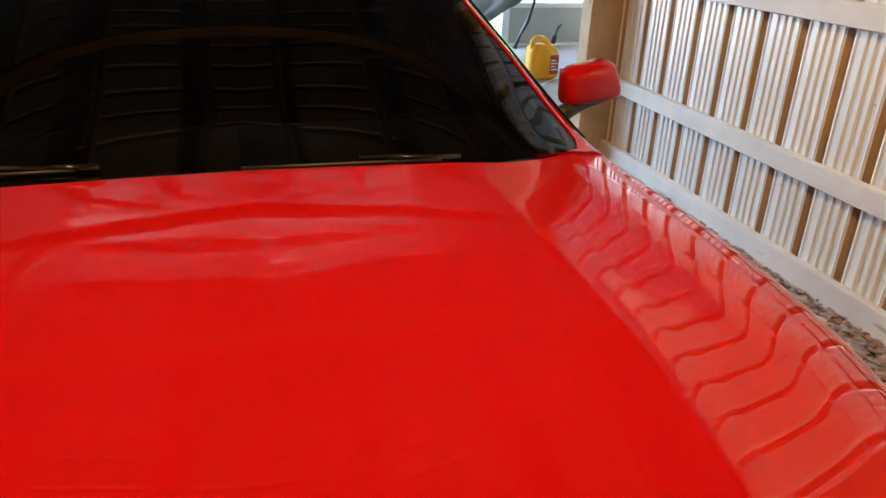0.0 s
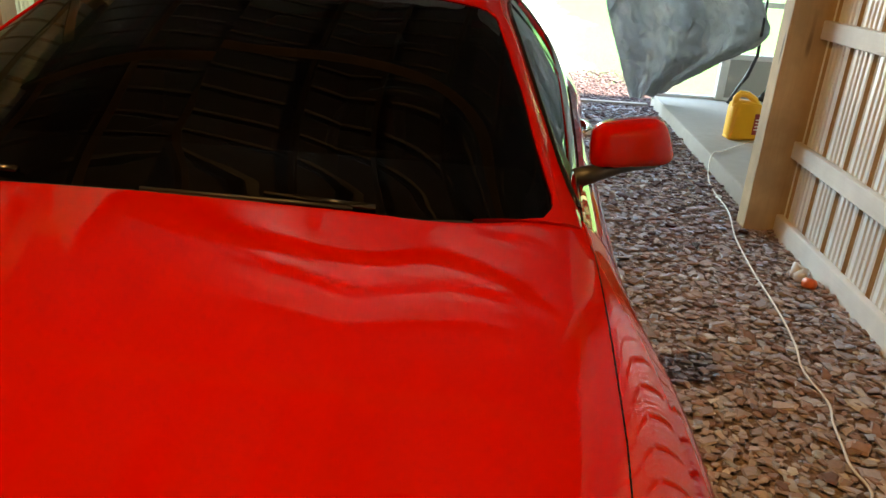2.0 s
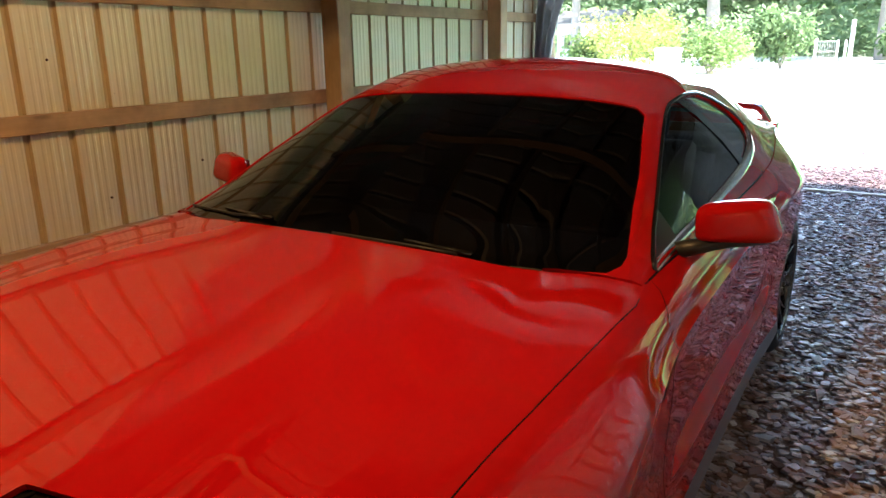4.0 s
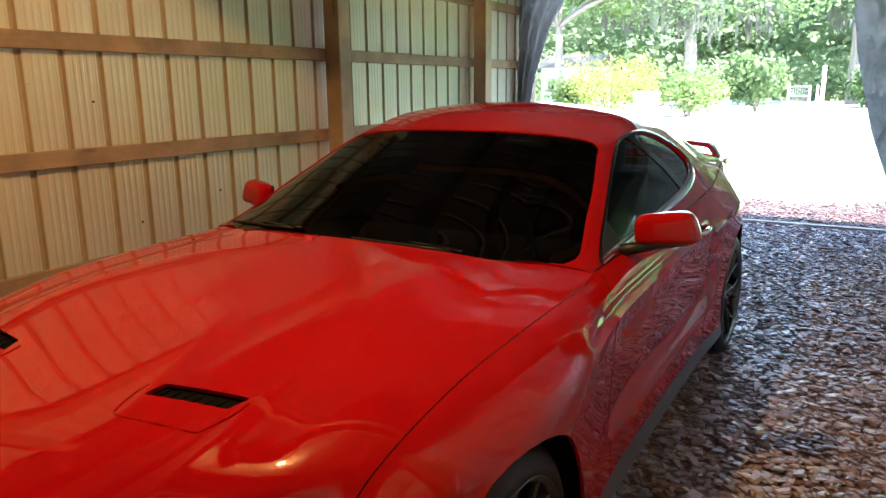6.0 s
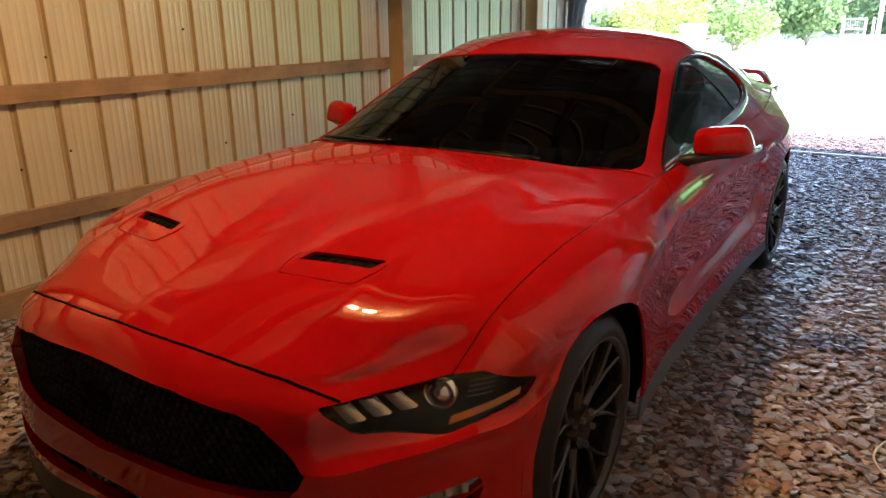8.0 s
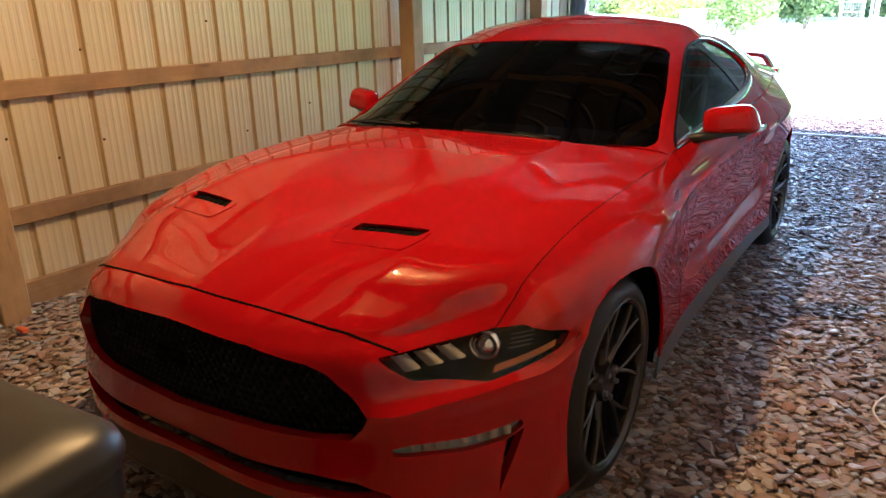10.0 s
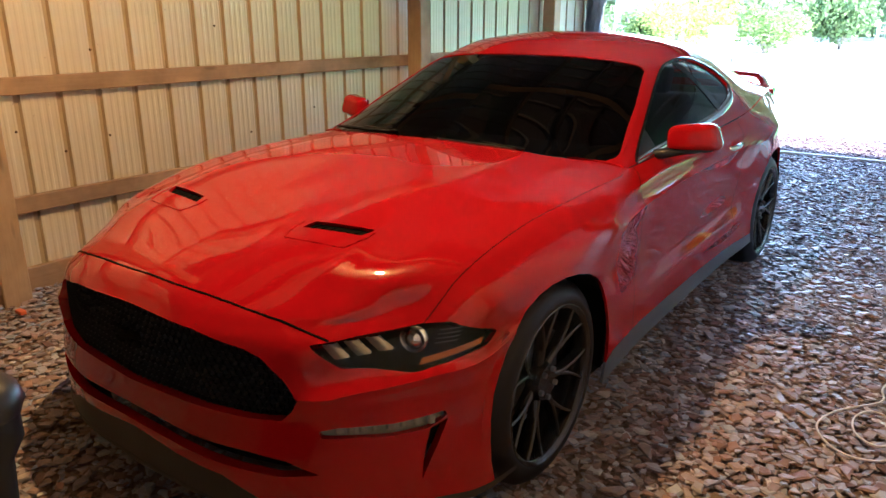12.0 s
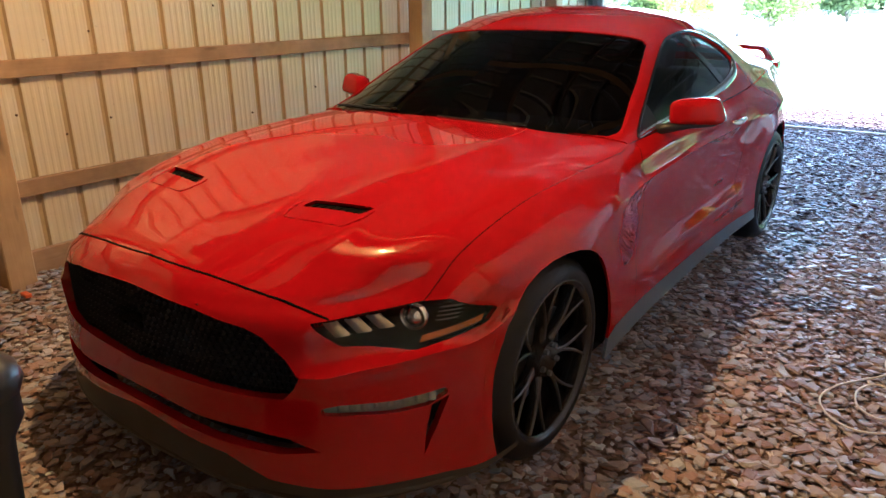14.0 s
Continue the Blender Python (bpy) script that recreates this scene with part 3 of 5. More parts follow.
for k in range(len(lines[0])):
    soft = spline([ln[k] for ln in lines], 6)
    # the waist is a pressed crease below the headlamps and along the doors and haunches
    crisp = np.concatenate([spline([ln[k] for ln in lines[:3]], 6)[:-1], spline([ln[k] for ln in lines[2:]], 6)])
    y = lines[2][k][1]
    w = smooth(.30, .62, y) * smooth(3.3, 2.9, y) if y > 0 else .4 * smooth(2 * STEPS - 5, 2 * STEPS, k) * smooth(-.15, -.35, y)
    side_grid.append(soft * (1 - w) + crisp * w)
flank = grid_bm([[tuple(p) for p in row] for row in side_grid])

# the shape bends sharply along the waist at the front
for k in range(2 * STEPS - 4, 6 * STEPS):
    ease = min(1.0, (k - 2 * STEPS + 4) / 8) * min(1.0, (6 * STEPS - k) / STEPS)
    p = side_grid[k][12]
    out = np.array([p[0] - .25, p[1] + .05, 0.0])
    out /= np.linalg.norm(out)
    for r, d in ((7, .002), (8, .007), (9, .012), (10, .015), (11, .011), (13, .003), (14, .003)):
        side_grid[k][r] = side_grid[k][r] - out * d * ease
# shoulder line and the flare above the sill, along the doors
for k in range(len(side_grid)):
    y = side_grid[k][6][1]
    ease = smooth(.15, .6, y) * smooth(2.35, 1.9, y)
    low = smooth(.35, 1.25, y) * smooth(2.25, 1.95, y)
    for r, d in ((8, -.002), (9, -.004), (10, -.006), (11, -.004), (13, -.004), (14, -.003)):
        side_grid[k][r] = side_grid[k][r] + np.array([d * ease, 0, 0])
    for r, d in ((18, -.002), (19, -.007), (20, -.012), (21, -.015), (22, .003), (23, .007), (24, .004)):
        side_grid[k][r] = side_grid[k][r] + np.array([d * low, 0, 0])
flank_rows = [[tuple(p) for p in row] for row in side_grid]

# bonnet: a patch between the middle line, the nose, the crown and the cowl
mid_line = spline([(0, -.835, .70), (0, -.78, .730), (0, -.65, .768), (0, -.45, .808), (0, -.2, .848), (0, .1, .888), (0, .35, .920), (0, .60, .948)], 8)
crown = lines[0]
F = crown[: 3 * STEPS + 1]
S = crown[3 * STEPS: 8 * STEPS + 1]
cowl_edge = spline([(0, .600, .948), (.36, .603, .942), (.50, .609, .934), (.60, .640, .926), (.70, .695, .916), (.80, .75, .895)], 8)


def resample(line, n):
    """Points at even or given steps along a line."""
    d = np.concatenate([[0], np.cumsum(np.linalg.norm(np.diff(line, axis=0), axis=1))])
    at = np.linspace(0, 1, n) if isinstance(n, int) else n
    return np.array([[np.interp(s * d[-1], d, line[:, c]) for c in range(3)] for s in at])


def shares(line):
    d = np.concatenate([[0], np.cumsum(np.linalg.norm(np.diff(line, axis=0), axis=1))])
    return d / d[-1]


P_AT, Q_AT = shares(F), shares(S)
R, C = resample(cowl_edge, P_AT), resample(mid_line, Q_AT)
ridge_x = curve([-.75, -.5, -.3, 0, .3, .6], [.505, .500, .492, .495, .478, .455])
bonnet_rows = []
for j, q in enumerate(Q_AT):
    row = []
    for i, p in enumerate(P_AT):
        v = (1 - q) * F[i] + q * R[i] + (1 - p) * C[j] + p * S[j] - ((1 - p) * (1 - q) * F[0] + p * (1 - q) * F[-1] + (1 - p) * q * R[0] + p * q * R[-1])
        if i < len(P_AT) - 1 and 0 < j < len(Q_AT) - 1:
            ends = math.sin(math.pi * q) ** (0.6 if q < .5 else 1.2)
            v[2] += (0.022 + 0.0393 * p * p - 0.0613 * p ** 4) * ends
            rx = ridge_x(v[1])
            v[2] += (0.011 * smooth(rx + .035, rx - .012, v[0]) - 0.005) * ends * (1 - p) ** .3
            v[2] -= 0.005 * math.exp(-((v[0] - rx - .10) / .06) ** 2) * ends
        row.append(tuple(v))
    bonnet_rows.append(row)

shell = grid_bm(flank_rows)
top = grid_bm([r for r in bonnet_rows])
tmp = bpy.data.meshes.new("tmp")
top.to_mesh(tmp)
top.free()
shell.from_mesh(tmp)
bpy.data.meshes.remove(tmp)
bmesh.ops.remove_doubles(shell, verts=shell.verts[:], dist=0.0004)
crown_set = {tuple(np.round(p, 3)) for p in crown[2 * STEPS: 8 * STEPS]}
near_crown = [v for v in shell.verts if tuple(np.round(v.co, 3)) in crown_set]
for _ in range(2):
    near_crown = list({o for v in near_crown for e in v.link_edges for o in e.verts if not o.is_boundary})
for _ in range(6):
    bmesh.ops.smooth_vert(shell, verts=near_crown, factor=0.5, use_axis_x=True, use_axis_y=True, use_axis_z=True)


def face_out(bm, centre):
    """Turn every face away from a line inside the car."""
    bm.normal_update()
    flip = [f for f in bm.faces if f.normal.dot(f.calc_center_median() - Vector((0, min(max(f.calc_center_median().y, -.2), 3.2), centre))) < 0]
    bmesh.ops.reverse_faces(bm, faces=flip)


face_out(shell, .4)

# cabin: sections from the middle line over the roof edge down to the crown
roof_mid = curve([.45, .606, .75, 1.1, 1.4, 1.6, 1.85, 2.2, 2.6, 3.0, 3.3, 3.5, 3.8], [.885, .950, 1.03, 1.19, 1.295, 1.35, 1.378, 1.36, 1.285, 1.17, 1.09, 1.07, 1.03])
edge_x = curve([.45, .6, .75, 1.1, 1.437, 1.8, 2.2, 2.6, 3.0, 3.3, 3.8], [.80, .77, .735, .655, .585, .56, .555, .565, .60, .63, .57])
edge_z = curve([.45, .6, .75, 1.1, 1.437, 1.8, 2.2, 2.6, 3.0, 3.3, 3.8], [.85, .885, .925, 1.09, 1.235, 1.31, 1.295, 1.21, 1.10, 1.04, .995])
belt_x = curve(crown[7 * STEPS:15 * STEPS, 1], crown[7 * STEPS:15 * STEPS, 0])
belt_z = curve(crown[7 * STEPS:15 * STEPS, 1], crown[7 * STEPS:15 * STEPS, 2])
cabin_rows = []
for y in np.linspace(.45, 3.66, 100):
    zc, xe, ze, bx, bz = roof_mid(y), edge_x(y), edge_z(y), belt_x(y), belt_z(y)
    dz = zc - ze
    ctrl = [(0, y, zc), (xe * .4, y, zc - dz * .12), (xe * .75, y, zc - dz * .45), (xe, y, ze), (xe + (bx - xe) * .38, y, ze - (ze - bz) * .28), (xe + (bx - xe) * .74, y, ze - (ze - bz) * .66), (bx - .004, y, bz + .001)]
    cabin_rows.append([tuple(p) for p in spline(ctrl, 7)])
cabin = grid_bm(cabin_rows)
face_out(cabin, .9)

# panels of the body, carved out of the shell


def rounded(poly, r=0.012, n=3):
    """The polygon with its corners rounded."""
    out = []
    m = len(poly)
    for k in range(m):
        p0, p1, p2 = (np.array(poly[(k + d) % m], float) for d in (-1, 0, 1))
        a, b = p0 - p1, p2 - p1
        ra, rb = min(r, np.linalg.norm(a) * .45), min(r, np.linalg.norm(b) * .45)
        s, e = p1 + a / np.linalg.norm(a) * ra, p1 + b / np.linalg.norm(b) * rb
        for t in np.linspace(0, 1, n + 1):
            out.append(tuple((1 - t) ** 2 * s + 2 * t * (1 - t) * p1 + t * t * e))
    return out


def rim_of(bm):
    return [e for e in bm.edges if e.is_boundary]


def sunk(bm, way, depth):
    """Open edges of a shell drawn inwards by a wall of that depth."""
    r = bmesh.ops.extrude_edge_only(bm, edges=[e for e in bm.edges if e.is_boundary and way(e)])
    return [g for g in r["geom"] if isinstance(g, bmesh.types.BMVert)]


FRONT = lambda c: c.y < -.2
GRILLE = [(0, .680), (.28, .668), (.434, .640), (.480, .622), (.540, .572), (.583, .526), (.569, .496), (.537, .461), (.445, .455), (.262, .455), (0, .447)]
LAMP = [(.571, .653), (.612, .619), (.643, .594), (.690, .589), (.775, .566), (.828, .581), (.871, .600), (.876, .632), (.845, .656), (.804, .676), (.750, .674), (.704, .666), (.65, .660), (.61, .655)]
DRL = [(.627, .443), (.665, .452), (.713, .449), (.759, .446), (.801, .449), (.834, .455), (.838, .438), (.812, .415), (.761, .413), (.686, .422), (.630, .424)]
SLIT = [(.815, .414), (.840, .432), (.828, .357), (.808, .270), (.811, .347)]
INTAKE = [(0, .374), (.26, .364), (.444, .362), (.55, .352), (.63, .322), (.53, .302), (.37, .305), (.155, .314), (0, .320)]
SPLIT = [(0, .30), (.19, .278), (.36, .268), (.49, .214), (.70, .202), (1.0, .200), (1.0, .0), (0, .0)]
lamp_bm = lift_out(shell, carve(shell, rounded(LAMP, .008), "y", FRONT))
grille_bm = lift_out(shell, carve(shell, GRILLE, "y", FRONT))
drl_bm = lift_out(shell, carve(shell, rounded(DRL, .006), "y", FRONT))
slit_bm = lift_out(shell, carve(shell, SLIT, "y", FRONT))
intake_bm = lift_out(shell, carve(shell, INTAKE, "y", FRONT))
splitter_bm = lift_out(shell, carve(shell, SPLIT, "y", lambda c: c.y < -.25))


def arch(y, z, r, n=36):
    return [(y + r * math.cos(a), z + r * math.sin(a)) for a in (2 * math.pi * k / n for k in range(n))]


LEFT = lambda c: c.x > .5
for ay, az, ar in ((-.015, .335, .372), (2.72, .345, .378)):
    bmesh.ops.delete(shell, geom=carve(shell, arch(ay, az, ar), "x", LEFT), context="FACES")
edge = [e for e in shell.edges if e.is_boundary and any(abs(math.hypot(e.verts[0].co.y - ay, e.verts[0].co.z - az) - ar) < .004 and abs(math.hypot(e.verts[1].co.y - ay, e.verts[1].co.z - az) - ar) < .004 for ay, az, ar in ((-.015, .335, .372), (2.72, .345, .378)))]
got = bmesh.ops.extrude_edge_only(shell, edges=edge)
for v in got["geom"]:
    if isinstance(v, bmesh.types.BMVert):
        v.co.x -= .010

# grey sill under the doors
sill_bm = lift_out(shell, carve(shell, [(.30, .0), (.30, .262), (.42, .300), (.9, .297), (1.5, .300), (2.05, .292), (2.40, .28), (2.40, 0)], "x", LEFT))

VENT = [(.257, -.423), (.269, -.379), (.482, -.349), (.464, -.394)]
TOP = lambda c: c.y < .8 and c.z > .55
vent_bm = lift_out(shell, carve(shell, rounded(VENT, .006, 2), "z", TOP))
HOOD = [(0, -.777), (.10, -.7755), (.20, -.771), (.30, -.7625), (.38, -.751), (.45, -.735), (.52, -.711), (.57, -.690), (.604, -.673), (.612, -.664), (.650, -.606), (.704, -.535), (.749, -.475), (.764, -.40), (.771, -.32), (.778, -.21), (.787, -.074), (.800, .133), (.808, .41), (.812, .640), (.79, .80), (0, .80)]
hood_bm = lift_out(shell, carve(shell, HOOD, "z", TOP))
BUMPER = [(-1.2, .0), (-1.2, .9), (-.55, .9), (-.50, .66), (-.335, .642), (-.26, .600), (-.20, .58), (-.20, .0)]
bumper_bm = lift_out(shell, carve(shell, BUMPER, "x", lambda c: c.y < -.1))
DOOR = [(.80, .95), (.778, .876), (.716, .833), (.690, .740), (.690, .644), (.662, .543), (.640, .416), (.640, .20), (1.93, .20), (1.99, .40), (2.03, .65), (2.05, .80), (2.03, 1.1)]
door_bm = lift_out(shell, carve(shell, DOOR, "x", lambda c: c.x > .5))
fender_bm = lift_out(shell, [f for f in shell.faces if f.calc_center_median().y < 1.0])



def joint(bm, keep, radius, sink=.0015):
    """A thin dark line along a panel's open edge, as a list of bars."""
    bm.normal_update()
    out = bmesh.new()
    for e in bm.edges:
        if not e.is_boundary or not keep((e.verts[0].co + e.verts[1].co) / 2):
            continue
        a, c = (v.co - v.normal * sink for v in e.verts)
        if (c - a).length > 1e-4:
            d = (c - a).normalized() * radius * .5
            tube(out, [a - d, c + d], radius, 6)
    return out


front_joint = joint(hood_bm, lambda c: c.x > .002 and c.y < -.675, .0042)
side_joint = joint(hood_bm, lambda c: c.x > .5 and c.y > -.62 and c.y < .66, .0022)
wing_joint = joint(bumper_bm, lambda c: c.y > -.36 and c.z > .56, .0016)
door_joint = joint(door_bm, lambda c: c.z > .30 and c.x > .5, .0022)
for bm, keep, d in ((hood_bm, lambda c: c.x > .002, .010), (bumper_bm, lambda c: c.x > .002, .030), (fender_bm, None, .010), (door_bm, None, .010), (shell, lambda c: c.x > .002, .010)):
    seam(bm, 0.0, d, keep)
part("bonnet_joint", both(front_joint), VOID, car, "dark gap at the bonnet edge")
for src in (side_joint, wing_joint, door_joint):
    o = mirrored(src)
    tagged(part("panel_joint", src, VOID, car), kind="stuff")
    tagged(part("panel_joint", o, VOID, car), kind="stuff")
lamp_pts = [v.co.copy() for v in lamp_bm.verts]
lamp_fit = np.linalg.lstsq(np.array([[1, p.x, p.z, p.x * p.x, p.x * p.z, p.z * p.z] for p in lamp_pts]), np.array([p.y for p in lamp_pts]), rcond=None)[0]


def on_lamp(x, z, back=.0):
    """A point on the headlamp's cover, or so far behind it."""
    y = float(np.dot(lamp_fit, [1, x, z, x * x, x * z, z * z]))
    return Vector((x - back * .45, y + back * .9, z))


part("bonnet", both(hood_bm), RED, car, "red bonnet with two black vents")
part("front_bumper", both(bumper_bm), RED, car, "red front bumper with a sharp crease")
tail = part("rear_body", both(shell), RED, car, "red rear quarters and tail")
for bm, name in ((fender_bm, "front_wing"), (door_bm, "door"), (sill_bm, "sill")):
    other = mirrored(bm)
    m = SILL_GREY if name == "sill" else RED
    a = part(name, bm, m, car, "grey side sill" if name == "sill" else "")
    b = part(name, other, m, car, "grey side sill" if name == "sill" else "")
    if name == "door":
        left_door, right_door = a, b


def push_in(bm, d, axis="y"):
    """Move a carved piece inwards along its normals."""
    bm.normal_update()
    ns = {v: v.normal.copy() for v in bm.verts}
    for v in bm.verts:
        v.co -= ns[v] * d
    return bm


# grille: black mesh sunk behind a thin frame
grille_deep = push_in(grille_bm, .045)
grille = part("grille", both(grille_deep), VOID, car, "black honeycomb grille")


def nose_y(x, z):
    """How far forward the nose stands at a place across and up."""
    return float(np.interp(abs(x), [0, .31, .45, .58, .65], [-.884, -.864, -.825, -.770, -.715]))


bm = bmesh.new()
for r in range(11):
    z = .462 + r * .0205
    for c in range(-24, 25):
        x = c * .0236 + (.0118 if r % 2 else 0)
        if not inside([(-a, b) for a, b in GRILLE[::-1]] + GRILLE, x, z):
            continue
        y = nose_y(x, z) + .030
        ring_in, ring_out = [], []
        for k in range(6):
            a = math.pi / 6 + k * math.pi / 3
            ring_in.append(bm.verts.new((x + .0098 * math.cos(a), y + .010, z + .0098 * math.sin(a))))
            ring_out.append(bm.verts.new((x + .0134 * math.cos(a), y, z + .0134 * math.sin(a))))
        for k in range(6):
            bm.faces.new((ring_out[k], ring_out[(k + 1) % 6], ring_in[(k + 1) % 6], ring_in[k]))
tagged(part("grille_mesh", bm, BLACK_PLASTIC, grille, "black honeycomb mesh", smooth=False), kind="stuff")
# emblem: a plain dark wedge
bm = bmesh.new()
for x0, z0, w, h in ((-.045, .560, .06, .030), (.0, .575, .05, .022), (-.065, .548, .03, .018), (.02, .552, .028, .020)):
    box(bm, x0, x0 + w, -.868, -.856, z0, z0 + h, bevel=.005)
part("emblem", bm, VOID, grille, "dark plain emblem")

for bm, name, mat, d in ((intake_bm, "lower_intake", VOID, .05),):
    part(name, both(push_in(bm, d)), mat, car, "black lower air intake")
for bm, name, mat, d in ((slit_bm, "side_intake", VOID, .035),):
    push_in(bm, d)
    o = mirrored(bm)
    part(name, bm, mat, car)
    part(name, o, mat, car)
part("splitter", both(splitter_bm), BROWN_BLACK, car, "matt black front splitter")
bm = bmesh.new()
lip = spline([(0, -.892, .15), (.33, -.872, .15), (.60, -.790, .146), (.73, -.682, .146), (.845, -.53, .15), (.912, -.40, .16)], 6)
rows = []
for x, y, z in lip:
    rows.append([(x * .97, y + .03, z + .045), (x * .99, y + .012, z + .030), (x * .992, y + .008, z + .022), (x * .99, y + .012, z + .016), (x * .9, y + .12, z + .016)])
bm = grid_bm(rows)
part("chin", both(bm), BROWN_BLACK, car, "matt black chin spoiler")

# daytime light bars: a clear cover over a dark tray with bright cells
tray = push_in(drl_bm.copy(), .022)
cover = push_in(drl_bm, .003)
for sx in (1, -1):
    b, t = (cover, tray) if sx > 0 else (mirrored(cover), mirrored(tray))
    bar = part("light_bar", t.copy(), BAR_TRAY, car, "slim clear light bar")
    part("bar_cover", b.copy(), CLEAR, bar, "clear cover").visible_shadow = False
    for k in range(8):
        f = (k + .5) / 8
        x = .645 + .175 * f
        y = float(np.interp(x, [.63, .713, .80, .837], [-.748, -.668, -.55, -.495]))
        z0, z1 = .4245 + .004 * math.sin(f * 3) - .004 * f, .4425 + .004 * f
        rows = [[(sx * (x + dx), y + .012 + dy + .62 * dx, z0 + (z1 - z0) * h) for dx, dy in ((-.0085, .004), (-.003, 0), (.003, 0), (.0085, .004))] for h in (0, .25, .75, 1)]
        part("light_cell", grid_bm(rows), CELL, bar, "bright reflector cell")
cover.free()
tray.free()

# raised lip round each vent
def hood_z(x, y):
    best = sorted(((p[0] - x) ** 2 + (p[1] - y) ** 2, p[2]) for r in bonnet_rows for p in r)[:4]
    w = [1 / (d + 1e-6) for d, z in best]
    return sum(z * k for (d, z), k in zip(best, w)) / sum(w)


for sx in (-1, 1):
    bm = bmesh.new()
    ring_pts = spline([(.236, -.395), (.234, -.430), (.245, -.478), (.262, -.491), (.36, -.481), (.448, -.468), (.466, -.455), (.486, -.40), (.489, -.360)], 5)
    tube(bm, [(sx * x, y, hood_z(x, y) + .0006) for x, y in ring_pts], .0022, 6)
    part("vent_lip", bm, RED, car)

# vents
push_in(vent_bm, .012)
o = mirrored(vent_bm)
for b, sx in ((vent_bm, 1), (o, -1)):
    vent = part("bonnet_vent", b, VOID, car, "black slatted bonnet vent")
    for k in range(7):
        f = (k + .5) / 7
        bm = bmesh.new()
        x0, y0 = .260 + .205 * f, -.423 + .029 * f
        tube(bm, [(sx * x0, y0, .834), (sx * (x0 + .012), y0 + .044, .841)], .003, 6)
        part("vent_slat", bm, VOID, vent)


# headlamps
def headlamp(src, sx):
    bm = src if sx > 0 else mirrored(src)
    deep = bm.copy()
    push_in(deep, .055)
    unit = part("headlamp", deep, VOID, car, "dark headlamp with clear cover")
    # side walls
    wall = bm.copy()
    wall.normal_update()
    ns = {v.co.to_tuple(5): v.normal.copy() for v in wall.verts}
    rim = [e for e in wall.edges if e.is_boundary]
    keep = bmesh.ops.extrude_edge_only(wall, edges=rim)
    fresh = [g for g in keep["geom"] if isinstance(g, bmesh.types.BMVert)]
    old_faces = [f for f in wall.faces if all(v not in fresh for v in f.verts)]
    for v in fresh:
        n = ns.get(v.co.to_tuple(5))
        if n:
            v.co -= n * .055
    bmesh.ops.delete(wall, geom=old_faces, context="FACES_ONLY")
    part("lamp_housing", wall, VOID, unit)
    push_in(bm, .003)
    cover = part("lamp_cover", bm, CLEAR, unit, "clear lamp cover")
    cover.visible_shadow = False
    # three slanted light guides
    for k in range(3):
        x0 = .592 + .034 * k
        bm = bmesh.new()
        rows = []
        for t in np.linspace(0, 1, 7):
            x, z = x0 + .036 * t, .6475 + .0035 * k - .033 * t
            a, b2 = on_lamp(x, z, .006), on_lamp(x + .020, z + .001, .006)
            rows.append([(sx * q.x, q.y, q.z) for q in (a + Vector((.001, .010, 0)), a, b2, b2 + Vector((-.001, .010, 0)))])
        part("light_guide", grid_bm(rows), GREY_LENS, unit, "grey slanted light guide")
    # projector
    cp = on_lamp(.745, .632, .040)
    c = Vector((sx * cp.x, cp.y, cp.z))
    aim = Vector((sx * .25, -1, .0)).normalized()
    m = Matrix.Translation(c) @ aim.to_track_quat("Z", "Y").to_matrix().to_4x4()
    bm = bmesh.new()
    bmesh.ops.create_uvsphere(bm, u_segments=24, v_segments=12, radius=.030, matrix=m)
    part("projector_lens", bm, CHROME, unit, "round glass projector lens")
    bm = bmesh.new()
    rows = []
    for k in range(33):
        a = 2 * math.pi * k / 32
        rows.append([tuple(m @ Vector((r * math.cos(a), r * math.sin(a), z))) for r, z in ((.030, .010), (.033, .018), (.038, .018), (.040, .0))])
    part("projector_ring", grid_bm(rows), CHROME, unit, "chrome projector ring")
    for k in range(4):
        bm = bmesh.new()
        tube(bm, [(sx * q.x, q.y, q.z) for q in (on_lamp(.785, .622 + k * .010, .012), on_lamp(.805, .622 + k * .010, .012), on_lamp(.822, .623 + k * .010, .012))], .0016, 6)
        part("lamp_fin", bm, STEEL, unit)
    rows = []
    for x, z in ((.772, .577), (.80, .583), (.825, .590), (.850, .600), (.864, .608)):
        a, b2 = on_lamp(x, z, .008), on_lamp(x, z + .016, .008)
        rows.append([(sx * a.x, a.y, a.z), (sx * b2.x, b2.y, b2.z)])
    bm = grid_bm(rows)
    part("indicator", bm, AMBER, unit, "amber indicator")


lamp_src = lamp_bm
headlamp(lamp_src.copy(), 1)
headlamp(lamp_src.copy(), -1)
lamp_src.free()

# dark inner tub behind the joints and wheels
bm = bmesh.new()
for ay in (0.0, 2.72):
    for sx in (-1, 1):
        rows = []
        for k in range(25):
            a = -.25 + (math.pi + .5) * k / 24
            rows.append([(sx * x, ay + .385 * math.cos(a), .335 + .385 * math.sin(a)) for x in (.56, .90)])
        g = grid_bm(rows)
        tmp = bpy.data.meshes.new("tmp")
        g.to_mesh(tmp)
        g.free()
        bm.from_mesh(tmp)
        bpy.data.meshes.remove(tmp)
box(bm, -.84, .84, .42, 2.30, .17, .66)
box(bm, -.56, .56, -.62, 3.4, .17, .60)
part("underbody", bm, VOID, car, "black underbody and wheel wells", smooth=False)

